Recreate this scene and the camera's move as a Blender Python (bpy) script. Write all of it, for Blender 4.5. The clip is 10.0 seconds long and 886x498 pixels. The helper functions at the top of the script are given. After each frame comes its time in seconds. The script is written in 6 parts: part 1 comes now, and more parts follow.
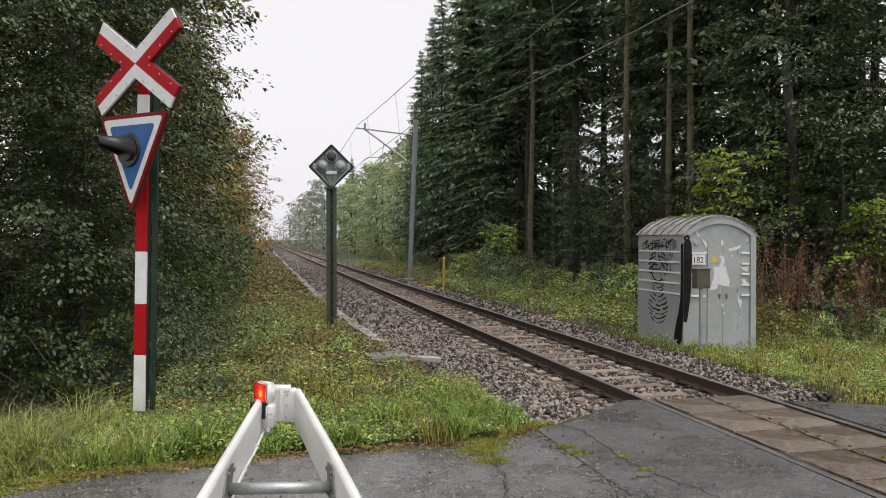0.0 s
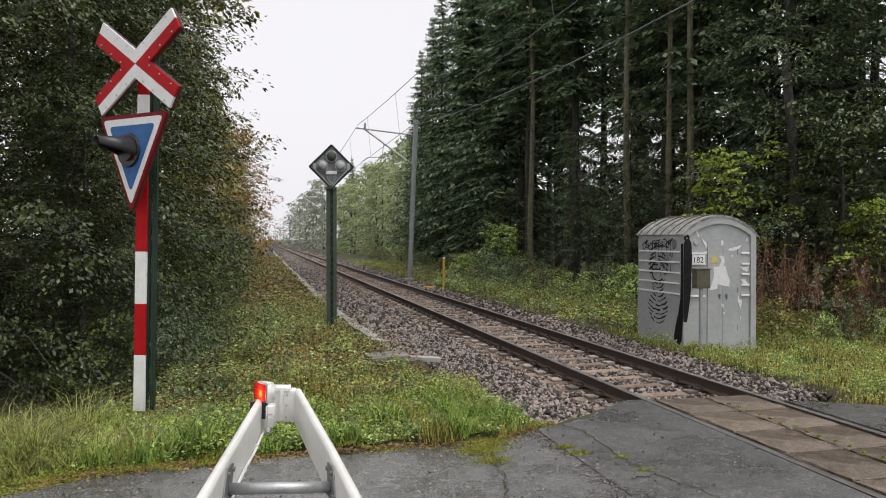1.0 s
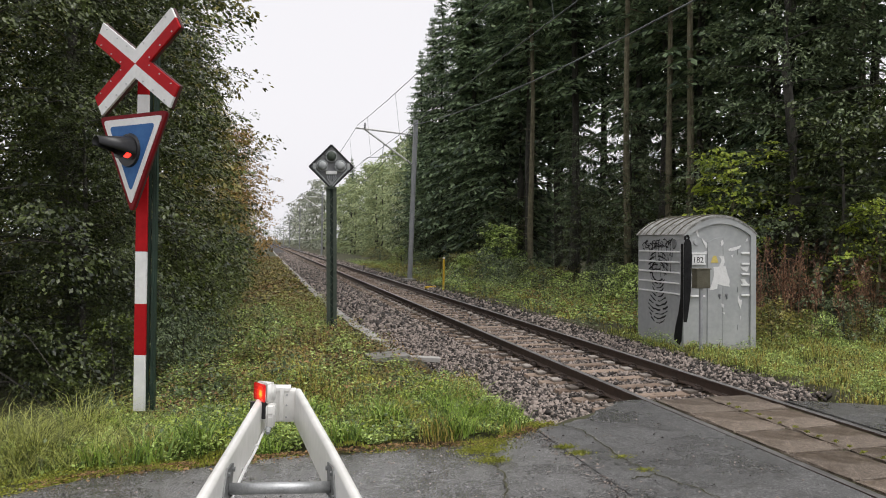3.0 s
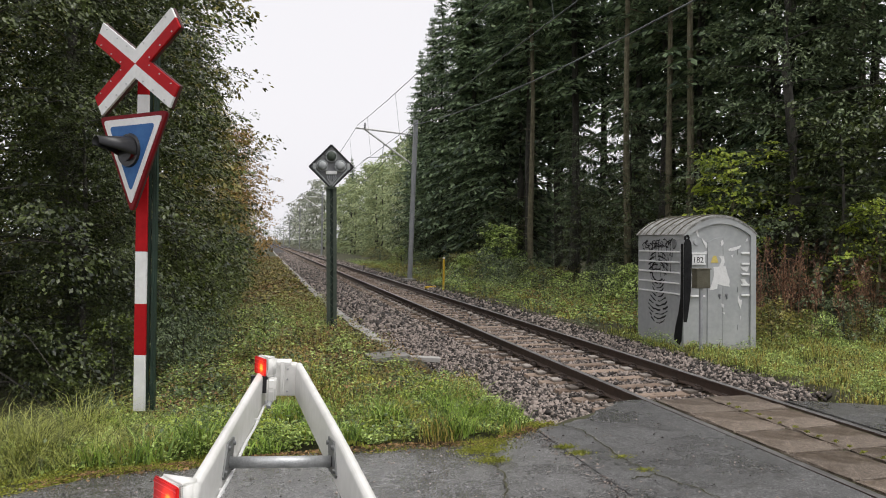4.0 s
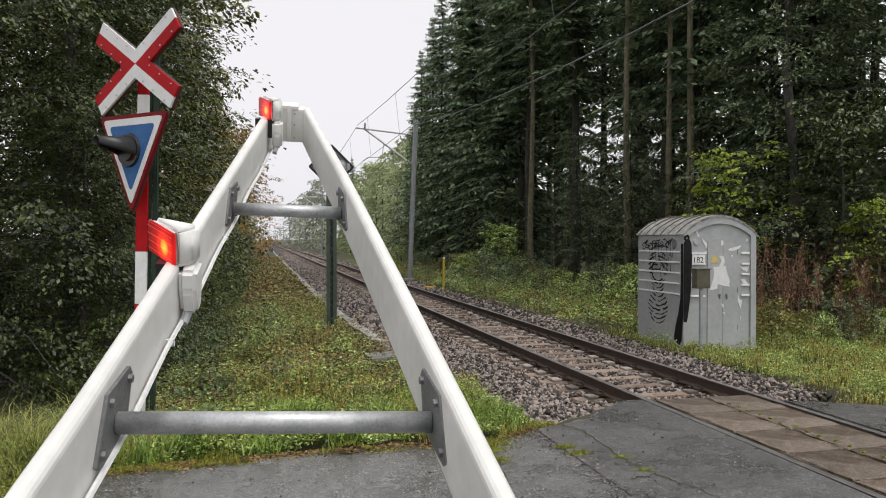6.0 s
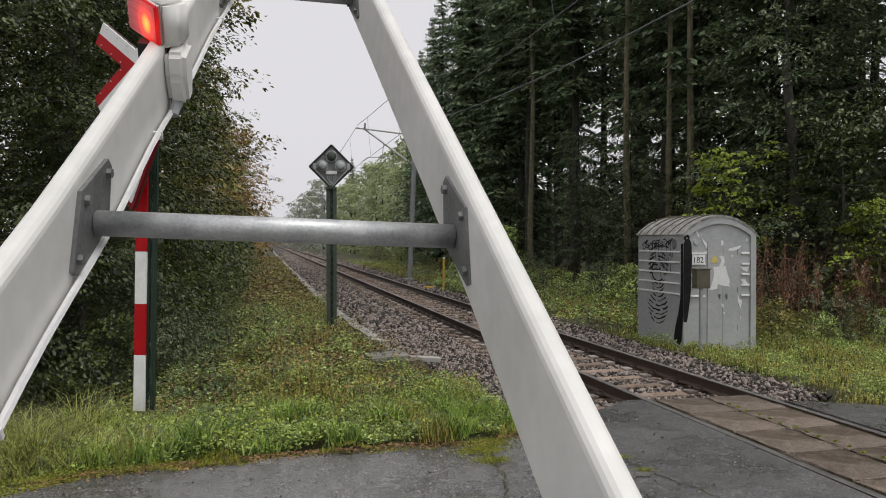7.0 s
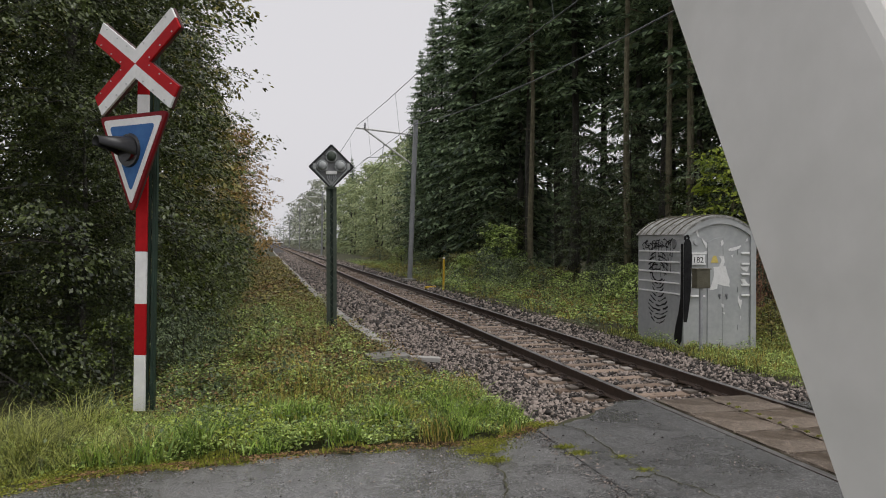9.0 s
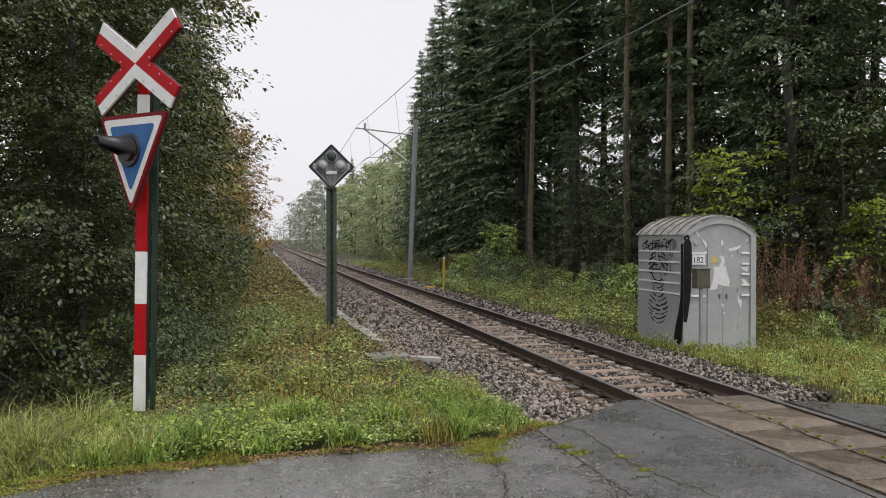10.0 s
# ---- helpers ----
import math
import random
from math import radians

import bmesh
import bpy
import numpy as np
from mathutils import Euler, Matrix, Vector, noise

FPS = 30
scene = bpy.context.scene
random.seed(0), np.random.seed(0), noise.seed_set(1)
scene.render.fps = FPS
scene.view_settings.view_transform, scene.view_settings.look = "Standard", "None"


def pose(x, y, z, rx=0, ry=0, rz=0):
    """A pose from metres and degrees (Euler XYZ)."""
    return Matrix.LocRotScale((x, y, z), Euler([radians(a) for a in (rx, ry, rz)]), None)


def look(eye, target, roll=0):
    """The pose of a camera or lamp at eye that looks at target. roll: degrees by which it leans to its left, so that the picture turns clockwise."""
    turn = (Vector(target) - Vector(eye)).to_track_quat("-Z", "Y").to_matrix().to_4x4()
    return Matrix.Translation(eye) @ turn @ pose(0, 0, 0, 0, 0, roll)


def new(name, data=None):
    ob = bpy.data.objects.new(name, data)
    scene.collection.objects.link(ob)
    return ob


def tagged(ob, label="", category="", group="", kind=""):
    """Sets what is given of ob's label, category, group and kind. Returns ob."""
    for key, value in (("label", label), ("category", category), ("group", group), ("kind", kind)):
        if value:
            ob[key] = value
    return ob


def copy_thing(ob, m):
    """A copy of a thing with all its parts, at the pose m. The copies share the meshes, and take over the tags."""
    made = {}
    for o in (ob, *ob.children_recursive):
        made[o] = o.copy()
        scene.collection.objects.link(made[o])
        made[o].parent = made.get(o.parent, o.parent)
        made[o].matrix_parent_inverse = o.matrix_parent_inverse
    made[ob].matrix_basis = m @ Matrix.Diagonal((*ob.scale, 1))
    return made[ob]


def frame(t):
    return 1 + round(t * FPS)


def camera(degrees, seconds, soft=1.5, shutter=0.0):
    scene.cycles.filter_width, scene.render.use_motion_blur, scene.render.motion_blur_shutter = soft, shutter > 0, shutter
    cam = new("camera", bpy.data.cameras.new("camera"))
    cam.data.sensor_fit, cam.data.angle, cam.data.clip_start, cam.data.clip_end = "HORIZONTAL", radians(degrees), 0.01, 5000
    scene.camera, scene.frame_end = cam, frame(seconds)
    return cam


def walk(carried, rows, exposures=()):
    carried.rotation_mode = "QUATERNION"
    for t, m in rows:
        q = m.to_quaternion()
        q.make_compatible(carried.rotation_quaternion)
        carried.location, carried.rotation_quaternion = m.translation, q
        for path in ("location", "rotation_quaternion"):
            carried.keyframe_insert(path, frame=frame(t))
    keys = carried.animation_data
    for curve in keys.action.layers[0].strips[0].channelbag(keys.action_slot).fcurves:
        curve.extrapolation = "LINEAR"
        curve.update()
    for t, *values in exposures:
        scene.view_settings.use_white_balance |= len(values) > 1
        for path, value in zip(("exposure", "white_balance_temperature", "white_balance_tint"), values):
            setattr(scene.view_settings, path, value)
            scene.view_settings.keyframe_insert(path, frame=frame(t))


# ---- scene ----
# World frame: x across the railway (to the right), y along it (away), z up; the crossing's road lies at z = 0.
cam = camera(60.3, 10.0, soft=1.0)
EYE = (0.0, 0.0, 1.95)
AIM = (23.13, 97.29, 1.95 - 1.259)
walk(cam, [(0.0, look(EYE, AIM)), (10.0, look(EYE, AIM))],
     exposures=[(0.0, 0.3), (5.7, 0.3), (7.0, -0.02), (9.3, -0.08), (9.6, 0.0), (9.8, 0.18), (10.0, 0.24)])

# ---- light: an overcast autumn day ----
world = bpy.data.worlds.new("overcast")
scene.world = world
world.use_nodes = True
wn, wl = world.node_tree.nodes, world.node_tree.links
sky = wn.new("ShaderNodeTexSky")
sky.sky_type, sky.sun_disc = "NISHITA", False
sky.sun_elevation, sky.sun_rotation = radians(48), radians(150)
sky.air_density, sky.dust_density, sky.ozone_density = 1.0, 6.0, 1.0
grey = wn.new("ShaderNodeHueSaturation")
grey.inputs["Saturation"].default_value = 0.06
grey.inputs["Value"].default_value = 0.1
wl.new(sky.outputs[0], grey.inputs["Color"])
cloud = wn.new("ShaderNodeMix")
cloud.data_type = "RGBA"
cloud.inputs["Factor"].default_value = 0.85
cloud.inputs[7].default_value = (0.83, 0.815, 0.85, 1)
wl.new(grey.outputs[0], cloud.inputs[6])
wl.new(cloud.outputs[2], wn["Background"].inputs["Color"])
wn["Background"].inputs["Strength"].default_value = 1.0
sun = new("sun", bpy.data.lights.new("sun", "SUN"))
sun.data.energy, sun.data.angle, sun.data.color = 1.5, radians(40), (1.0, 0.97, 0.93)
sun.matrix_world = look((0, 0, 30), (-6, 9, 0))


# ---- materials ----
def mat(name, a, b, scale=6.0, rough=0.6, bump=0.2, metal=0.0, rough2=None, island=0.0, objrand=0.0, translucent=0.0, fine=40.0, coat=0.0, spots=None, dull=None):
    """Two colours mixed by coarse and fine noise, with relief."""
    m = bpy.data.materials.new(name)
    m.use_nodes = True
    n, l = m.node_tree.nodes, m.node_tree.links
    p = n["Principled BSDF"]
    tc = n.new("ShaderNodeTexCoord")
    n1, n2 = n.new("ShaderNodeTexNoise"), n.new("ShaderNodeTexNoise")
    n1.inputs["Scale"].default_value, n1.inputs["Detail"].default_value = scale, 5
    n2.inputs["Scale"].default_value, n2.inputs["Detail"].default_value = scale * fine / 6.0, 4
    for x in (n1, n2):
        l.new(tc.outputs["Object"], x.inputs["Vector"])
    add = n.new("ShaderNodeMath")
    add.operation = "MULTIPLY_ADD"
    add.inputs[1].default_value = 0.55
    l.new(n1.outputs[0], add.inputs[0])
    half = n.new("ShaderNodeMath")
    half.operation = "MULTIPLY"
    half.inputs[1].default_value = 0.45
    l.new(n2.outputs[0], half.inputs[0])
    l.new(half.outputs[0], add.inputs[2])
    fac = add.outputs[0]
    if island or objrand:
        src = n.new("ShaderNodeNewGeometry").outputs["Random Per Island"] if island else n.new("ShaderNodeObjectInfo").outputs["Random"]
        k = island or objrand
        sub = n.new("ShaderNodeMath")
        sub.operation = "MULTIPLY_ADD"
        sub.inputs[1].default_value, sub.inputs[2].default_value = k, -k / 2
        l.new(src, sub.inputs[0])
        s2 = n.new("ShaderNodeMath")
        s2.operation = "ADD"
        l.new(fac, s2.inputs[0]), l.new(sub.outputs[0], s2.inputs[1])
        fac = s2.outputs[0]
    ramp = n.new("ShaderNodeValToRGB")
    ramp.color_ramp.elements[0].position, ramp.color_ramp.elements[1].position = 0.32, 0.68
    ramp.color_ramp.elements[0].color, ramp.color_ramp.elements[1].color = (*a, 1), (*b, 1)
    if spots:
        e = ramp.color_ramp.elements.new(0.86)
        e.color = (*spots, 1)
    l.new(fac, ramp.inputs[0])
    l.new(ramp.outputs[0], p.inputs["Base Color"])
    p.inputs["Metallic"].default_value = metal
    p.inputs["Roughness"].default_value = rough
    if dull is not None:
        p.inputs["Specular IOR Level"].default_value = dull
    if coat:
        p.inputs["Coat Weight"].default_value = coat
        p.inputs["Coat Roughness"].default_value = 0.15
    if rough2 is not None:
        mr = n.new("ShaderNodeMapRange")
        mr.inputs["From Min"].default_value, mr.inputs["From Max"].default_value = 0.35, 0.65
        mr.inputs["To Min"].default_value, mr.inputs["To Max"].default_value = rough, rough2
        l.new(n1.outputs[0], mr.inputs[0]), l.new(mr.outputs[0], p.inputs["Roughness"])
    if bump:
        bp = n.new("ShaderNodeBump")
        bp.inputs["Strength"].default_value, bp.inputs["Distance"].default_value = bump, 0.01
        l.new(n2.outputs[0], bp.inputs["Height"]), l.new(bp.outputs[0], p.inputs["Normal"])
    if translucent:
        t = n.new("ShaderNodeBsdfTranslucent")
        l.new(ramp.outputs[0], t.inputs["Color"])
        mx = n.new("ShaderNodeMixShader")
        mx.inputs[0].default_value = translucent
        l.new(p.outputs[0], mx.inputs[1]), l.new(t.outputs[0], mx.inputs[2])
        l.new(mx.outputs[0], n["Material Output"].inputs["Surface"])
    return m


def aggregate(name, dark, light, grain, wet, dry, stain, pieces=False):
    """Rolled or cast stone chippings: each grain its own grey, with damp and worn patches."""
    m = bpy.data.materials.new(name)
    m.use_nodes = True
    n, l = m.node_tree.nodes, m.node_tree.links
    p = n["Principled BSDF"]
    tc = n.new("ShaderNodeTexCoord")
    vo, n1, n2 = n.new("ShaderNodeTexVoronoi"), n.new("ShaderNodeTexNoise"), n.new("ShaderNodeTexNoise")
    vo.inputs["Scale"].default_value = grain
    n1.inputs["Scale"].default_value, n1.inputs["Detail"].default_value, n1.inputs["Roughness"].default_value = 1.1, 8, 0.65
    n2.inputs["Scale"].default_value, n2.inputs["Detail"].default_value = 9.0, 6
    for x in (vo, n1, n2):
        l.new(tc.outputs["Object"], x.inputs["Vector"])
    sep = n.new("ShaderNodeSeparateColor")
    l.new(vo.outputs["Color"], sep.inputs[0])
    ramp = n.new("ShaderNodeValToRGB")
    ramp.color_ramp.elements[0].color, ramp.color_ramp.elements[1].color = (*dark, 1), (*light, 1)
    ramp.color_ramp.elements[0].position, ramp.color_ramp.elements[1].position = 0.1, 0.97
    e = ramp.color_ramp.elements.new(0.7)
    e.color = (*[a + (b - a) * 0.38 for a, b in zip(dark, light)], 1)
    l.new(sep.outputs[0], ramp.inputs[0])
    r2 = n.new("ShaderNodeValToRGB")
    r2.color_ramp.elements[0].color, r2.color_ramp.elements[1].color = (*stain, 1), (1, 1, 1, 1)
    r2.color_ramp.elements[0].position, r2.color_ramp.elements[1].position = 0.36, 0.6
    mixn = n.new("ShaderNodeMath")
    mixn.operation = "MULTIPLY_ADD"
    mixn.inputs[1].default_value = 0.35
    l.new(n2.outputs[0], mixn.inputs[0])
    sc = n.new("ShaderNodeMath")
    sc.operation = "MULTIPLY"
    sc.inputs[1].default_value = 0.65
    l.new(n1.outputs[0], sc.inputs[0]), l.new(sc.outputs[0], mixn.inputs[2]), l.new(mixn.outputs[0], r2.inputs[0])
    mul = n.new("ShaderNodeMix")
    mul.data_type, mul.blend_type = "RGBA", "MULTIPLY"
    mul.inputs["Factor"].default_value = 1.0
    each = n.new("ShaderNodeMapRange")
    each.inputs["To Min"].default_value, each.inputs["To Max"].default_value = 0.72, 1.12
    l.new(n.new("ShaderNodeObjectInfo").outputs["Random"], each.inputs[0])
    tone = n.new("ShaderNodeMix")
    tone.data_type, tone.blend_type = "RGBA", "MULTIPLY"
    tone.inputs["Factor"].default_value = 1.0 if pieces else 0.0
    l.new(each.outputs[0], tone.inputs[7])
    l.new(ramp.outputs[0], mul.inputs[6]), l.new(r2.outputs[0], mul.inputs[7]), l.new(mul.outputs[2], tone.inputs[6]), l.new(tone.outputs[2], p.inputs["Base Color"])
    mr = n.new("ShaderNodeMapRange")
    mr.inputs["From Min"].default_value, mr.inputs["From Max"].default_value = 0.4, 0.62
    mr.inputs["To Min"].default_value, mr.inputs["To Max"].default_value = wet, dry
    l.new(n1.outputs[0], mr.inputs[0]), l.new(mr.outputs[0], p.inputs["Roughness"])
    bp = n.new("ShaderNodeBump")
    bp.inputs["Strength"].default_value, bp.inputs["Distance"].default_value = 0.4, 0.004
    l.new(vo.outputs["Distance"], bp.inputs["Height"]), l.new(bp.outputs[0], p.inputs["Normal"])
    return m


def lit_lens(name, centre, reach):
    """Red lens plastic lit from behind: brightest before the bulb, at the point centre of its own thing."""
    m = bpy.data.materials.new(name)
    m.use_nodes = True
    n, l = m.node_tree.nodes, m.node_tree.links
    p = n["Principled BSDF"]
    p.inputs["Base Color"].default_value = (0.33, 0.004, 0.005, 1)
    p.inputs["Roughness"].default_value = 0.22
    dist = n.new("ShaderNodeVectorMath")
    dist.operation = "DISTANCE"
    dist.inputs[1].default_value = centre
    l.new(n.new("ShaderNodeTexCoord").outputs["Object"], dist.inputs[0])
    fall = n.new("ShaderNodeMapRange")
    fall.inputs["From Max"].default_value = reach
    l.new(dist.outputs["Value"], fall.inputs[0])
    ramp = n.new("ShaderNodeValToRGB")
    r = ramp.color_ramp
    r.elements[0].position, r.elements[0].color = 0.0, (1.0, 0.5, 0.05, 1)
    r.elements[1].position, r.elements[1].color = 1.0, (0.09, 0.001, 0.001, 1)
    for at, c in ((0.16, (1.0, 0.3, 0.03, 1)), (0.3, (0.8, 0.035, 0.012, 1)), (0.6, (0.3, 0.006, 0.006, 1))):
        r.elements.new(at).color = c
    l.new(fall.outputs[0], ramp.inputs[0]), l.new(ramp.outputs[0], p.inputs["Emission Color"])
    p.inputs["Emission Strength"].default_value = 1.25
    return m


def glow(name, color, strength):
    m = bpy.data.materials.new(name)
    m.use_nodes = True
    p = m.node_tree.nodes["Principled BSDF"]
    p.inputs["Base Color"].default_value = (*color, 1)
    p.inputs["Emission Color"].default_value = (*color, 1)
    p.inputs["Emission Strength"].default_value = strength
    p.inputs["Roughness"].default_value = 0.25
    return m


M = dict(
    asphalt=aggregate("asphalt", (0.035, 0.035, 0.036), (0.31, 0.306, 0.3), 150, 0.2, 0.5, (0.62, 0.62, 0.62)),
    asphalt_old=aggregate("asphalt_old", (0.05, 0.05, 0.05), (0.41, 0.402, 0.393), 150, 0.12, 0.42, (0.5, 0.5, 0.49)),
    soil=mat("soil", (0.03, 0.028, 0.015), (0.075, 0.075, 0.028), 1.5, 0.95, 0.6),
    moss=mat("moss", (0.096, 0.12, 0.018), (0.24, 0.24, 0.036), 5, 0.95, 0.8, fine=120),
    # the bed is coloured dark to give the gaps between stones their shade
    ballast_bed=mat("ballast_bed", (0.026, 0.023, 0.021), (0.07, 0.062, 0.058), 9, 0.9, 0.8, fine=60),
    stone=mat("stone", (0.03, 0.0245, 0.021), (0.345, 0.288, 0.252), 4, 0.7, 0.3, island=0.9),
    rail_side=mat("rail_side", (0.035, 0.023, 0.017), (0.08, 0.05, 0.034), 14, 0.75, 0.3),
    rail_head=mat("rail_head", (0.16, 0.15, 0.145), (0.3, 0.29, 0.28), 10, 0.35, 0.05, metal=0.6, rough2=0.5),
    sleeper=mat("sleeper", (0.11, 0.074, 0.052), (0.33, 0.25, 0.19), 3, 0.85, 0.4, objrand=0.25),
    seat=mat("rail_seat", (0.11, 0.092, 0.077), (0.36, 0.32, 0.285), 5, 0.8, 0.4, objrand=0.5),
    clip=mat("clip", (0.03, 0.022, 0.018), (0.07, 0.05, 0.04), 20, 0.7, 0.2),
    panel=aggregate("panel", (0.11, 0.085, 0.065), (0.35, 0.285, 0.225), 110, 0.35, 0.75, (0.45, 0.42, 0.39), True),
    zinc=mat("dull_zinc", (0.13, 0.135, 0.135), (0.25, 0.255, 0.25), 16, 0.5, 0.1, metal=0.5, rough2=0.65),
    concrete=mat("concrete", (0.216, 0.209, 0.194), (0.396, 0.382, 0.36), 3, 0.85, 0.4, objrand=0.3),
    galvanised=mat("galvanised", (0.36, 0.37, 0.375), (0.62, 0.63, 0.63), 22, 0.4, 0.08, metal=0.7, rough2=0.55),
    mast_grey=mat("mast_grey", (0.27, 0.28, 0.29), (0.4, 0.41, 0.42), 3, 0.5, 0.1, metal=0.4),
    white_paint=mat("white_paint", (0.62, 0.62, 0.58), (0.8, 0.79, 0.76), 2.5, 0.3, 0.05, rough2=0.42),
    sign_white=mat("sign_white", (0.68, 0.68, 0.67), (0.82, 0.82, 0.81), 3, 0.55, 0.03, dull=0.15),
    sign_red=mat("sign_red", (0.34, 0.006, 0.01), (0.46, 0.01, 0.014), 3, 0.55, 0.03, dull=0.15),
    sign_maroon=mat("sign_maroon", (0.13, 0.007, 0.011), (0.22, 0.01, 0.015), 3, 0.55, 0.03, dull=0.15),
    sign_blue=mat("sign_blue", (0.035, 0.11, 0.29), (0.06, 0.16, 0.37), 4, 0.55, 0.03, dull=0.15),
    sign_back=mat("sign_back", (0.05, 0.02, 0.02), (0.09, 0.03, 0.03), 4, 0.6, 0.05),
    black=mat("black_plastic", (0.008, 0.008, 0.009), (0.02, 0.02, 0.022), 6, 0.35, 0.05),
    green_steel=mat("green_steel", (0.008, 0.022, 0.014), (0.022, 0.048, 0.032), 7, 0.5, 0.15, rough2=0.7),
    moss_steel=mat("moss_steel", (0.028, 0.042, 0.03), (0.075, 0.092, 0.07), 8, 0.65, 0.2),
    dark_grey=mat("dark_grey", (0.11, 0.114, 0.12), (0.23, 0.236, 0.24), 6, 0.55, 0.1),
    lamp_back=mat("lamp_back", (0.27, 0.29, 0.297), (0.459, 0.472, 0.472), 6, 0.5, 0.1),
    hut=mat("hut_paint", (0.3, 0.315, 0.32), (0.43, 0.44, 0.44), 1.6, 0.5, 0.06),
    hut_roof=mat("hut_roof", (0.075, 0.07, 0.06), (0.4, 0.4, 0.385), 4.5, 0.65, 0.3, fine=24),
    spray=mat("spray_paint", (0.0072, 0.0072, 0.0078), (0.024, 0.024, 0.0252), 9, 0.5, 0.05, dull=0.1),
    tape=mat("torn_paper", (0.6, 0.6, 0.6), (0.78, 0.78, 0.77), 8, 0.7, 0.2),
    yellow=mat("yellow", (0.55, 0.33, 0.02), (0.75, 0.48, 0.04), 8, 0.5, 0.1),
    warn=mat("warn_yellow", (0.5, 0.4, 0.1), (0.65, 0.52, 0.16), 8, 0.5, 0.1),
    olive=mat("olive_steel", (0.06, 0.055, 0.035), (0.12, 0.11, 0.075), 9, 0.6, 0.2),
    bark=mat("bark", (0.085, 0.074, 0.046), (0.23, 0.205, 0.132), 5, 0.9, 0.9, fine=80),
    bark_dark=mat("bark_dark", (0.026, 0.024, 0.02), (0.075, 0.07, 0.058), 5, 0.9, 0.9, fine=80),
    leaf=mat("leaf", (0.0208, 0.0313, 0.0062), (0.15, 0.197, 0.0351), 0.8, 0.36, 0, island=0.5, translucent=0.25, dull=0.5),
    leaf_olive=mat("leaf_olive", (0.06, 0.063, 0.017), (0.355, 0.325, 0.088), 0.7, 0.36, 0, island=0.5, translucent=0.3, dull=0.5),
    leaf_autumn=mat("leaf_autumn", (0.13, 0.09, 0.022), (0.4, 0.235, 0.06), 0.6, 0.55, 0, island=0.6, translucent=0.3, dull=0.5),
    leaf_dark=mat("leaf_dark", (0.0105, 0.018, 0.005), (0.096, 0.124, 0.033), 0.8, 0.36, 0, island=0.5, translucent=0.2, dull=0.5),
    leaf_grey=mat("leaf_grey", (0.04, 0.058, 0.029), (0.235, 0.295, 0.155), 0.8, 0.36, 0, island=0.5, translucent=0.25, dull=0.3),
    leaf_lime=mat("leaf_lime", (0.138, 0.205, 0.0269), (0.553, 0.633, 0.109), 0.8, 0.5, 0, island=0.5, translucent=0.35, dull=0.5),
    # the next two leaf colours are paled: distance haze put into the base colour
    leaf_haze_far=mat("leaf_haze_far", (0.241, 0.301, 0.16), (0.481, 0.529, 0.285), 0.5, 0.7, 0, island=0.35, translucent=0.3, dull=0.5),
    leaf_haze_farther=mat("leaf_haze_farther", (0.24, 0.27, 0.204), (0.384, 0.396, 0.312), 0.5, 0.8, 0, island=0.3, translucent=0.3),
    needle=mat("needle", (0.055, 0.088, 0.055), (0.29, 0.385, 0.205), 0.6, 0.5, 0, island=0.45, translucent=0.25, dull=0.35),
    grass=mat("grass", (0.075, 0.09, 0.02), (0.55, 0.58, 0.17), 1.1, 0.36, 0, island=0.7, translucent=0.35, dull=0.5),
    grass_fresh=mat("grass_fresh", (0.08, 0.14, 0.025), (0.42, 0.58, 0.12), 1.1, 0.36, 0, island=0.5, translucent=0.35, dull=0.5),
    grass_dry=mat("grass_dry", (0.0805, 0.0655, 0.0149), (0.657, 0.537, 0.148), 1.1, 0.7, 0, island=0.55, translucent=0.3),
    weed=mat("weed", (0.075, 0.12, 0.026), (0.52, 0.66, 0.19), 1.0, 0.36, 0, island=0.6, translucent=0.3, dull=0.5),
    heather=mat("dead_weed", (0.085, 0.045, 0.03), (0.4, 0.225, 0.14), 1.5, 0.85, 0, island=0.6, translucent=0.15),
    brown_leaf=mat("brown_leaf", (0.0648, 0.036, 0.0158), (0.374, 0.23, 0.101), 2, 0.8, 0, island=0.6, translucent=0.1),
    signal_red=glow("signal_red", (1.0, 0.03, 0.02), 2.6),
    window=mat("dark_glass", (0.02, 0.022, 0.025), (0.04, 0.042, 0.045), 3, 0.15, 0),
    car_white=mat("car_white", (0.7, 0.7, 0.7), (0.8, 0.8, 0.8), 2, 0.3, 0),
    wire=mat("wire", (0.12, 0.13, 0.14), (0.2, 0.21, 0.22), 9, 0.5, 0, metal=0.5),
)


# ---- mesh helpers ----
def mesh_ob(name, bm, material, parent=None, smooth=False):
    me = bpy.data.meshes.new(name)
    bmesh.ops.recalc_face_normals(bm, faces=bm.faces)
    bm.to_mesh(me)
    bm.free()
    for k in (material if isinstance(material, (list, tuple)) else [material]):
        me.materials.append(k)
    if smooth:
        me.polygons.foreach_set("use_smooth", [True] * len(me.polygons))
    ob = new(name, me)
    ob.parent = parent
    return ob


def part(name, bm, material, parent, label="", smooth=False):
    return tagged(mesh_ob(name, bm, material, parent, smooth), label)


def empty(name, m, label, category, group="", kind=""):
    ob = new(name)
    ob.empty_display_size = 0.1
    ob.matrix_world = m
    return tagged(ob, label, category, group, kind)


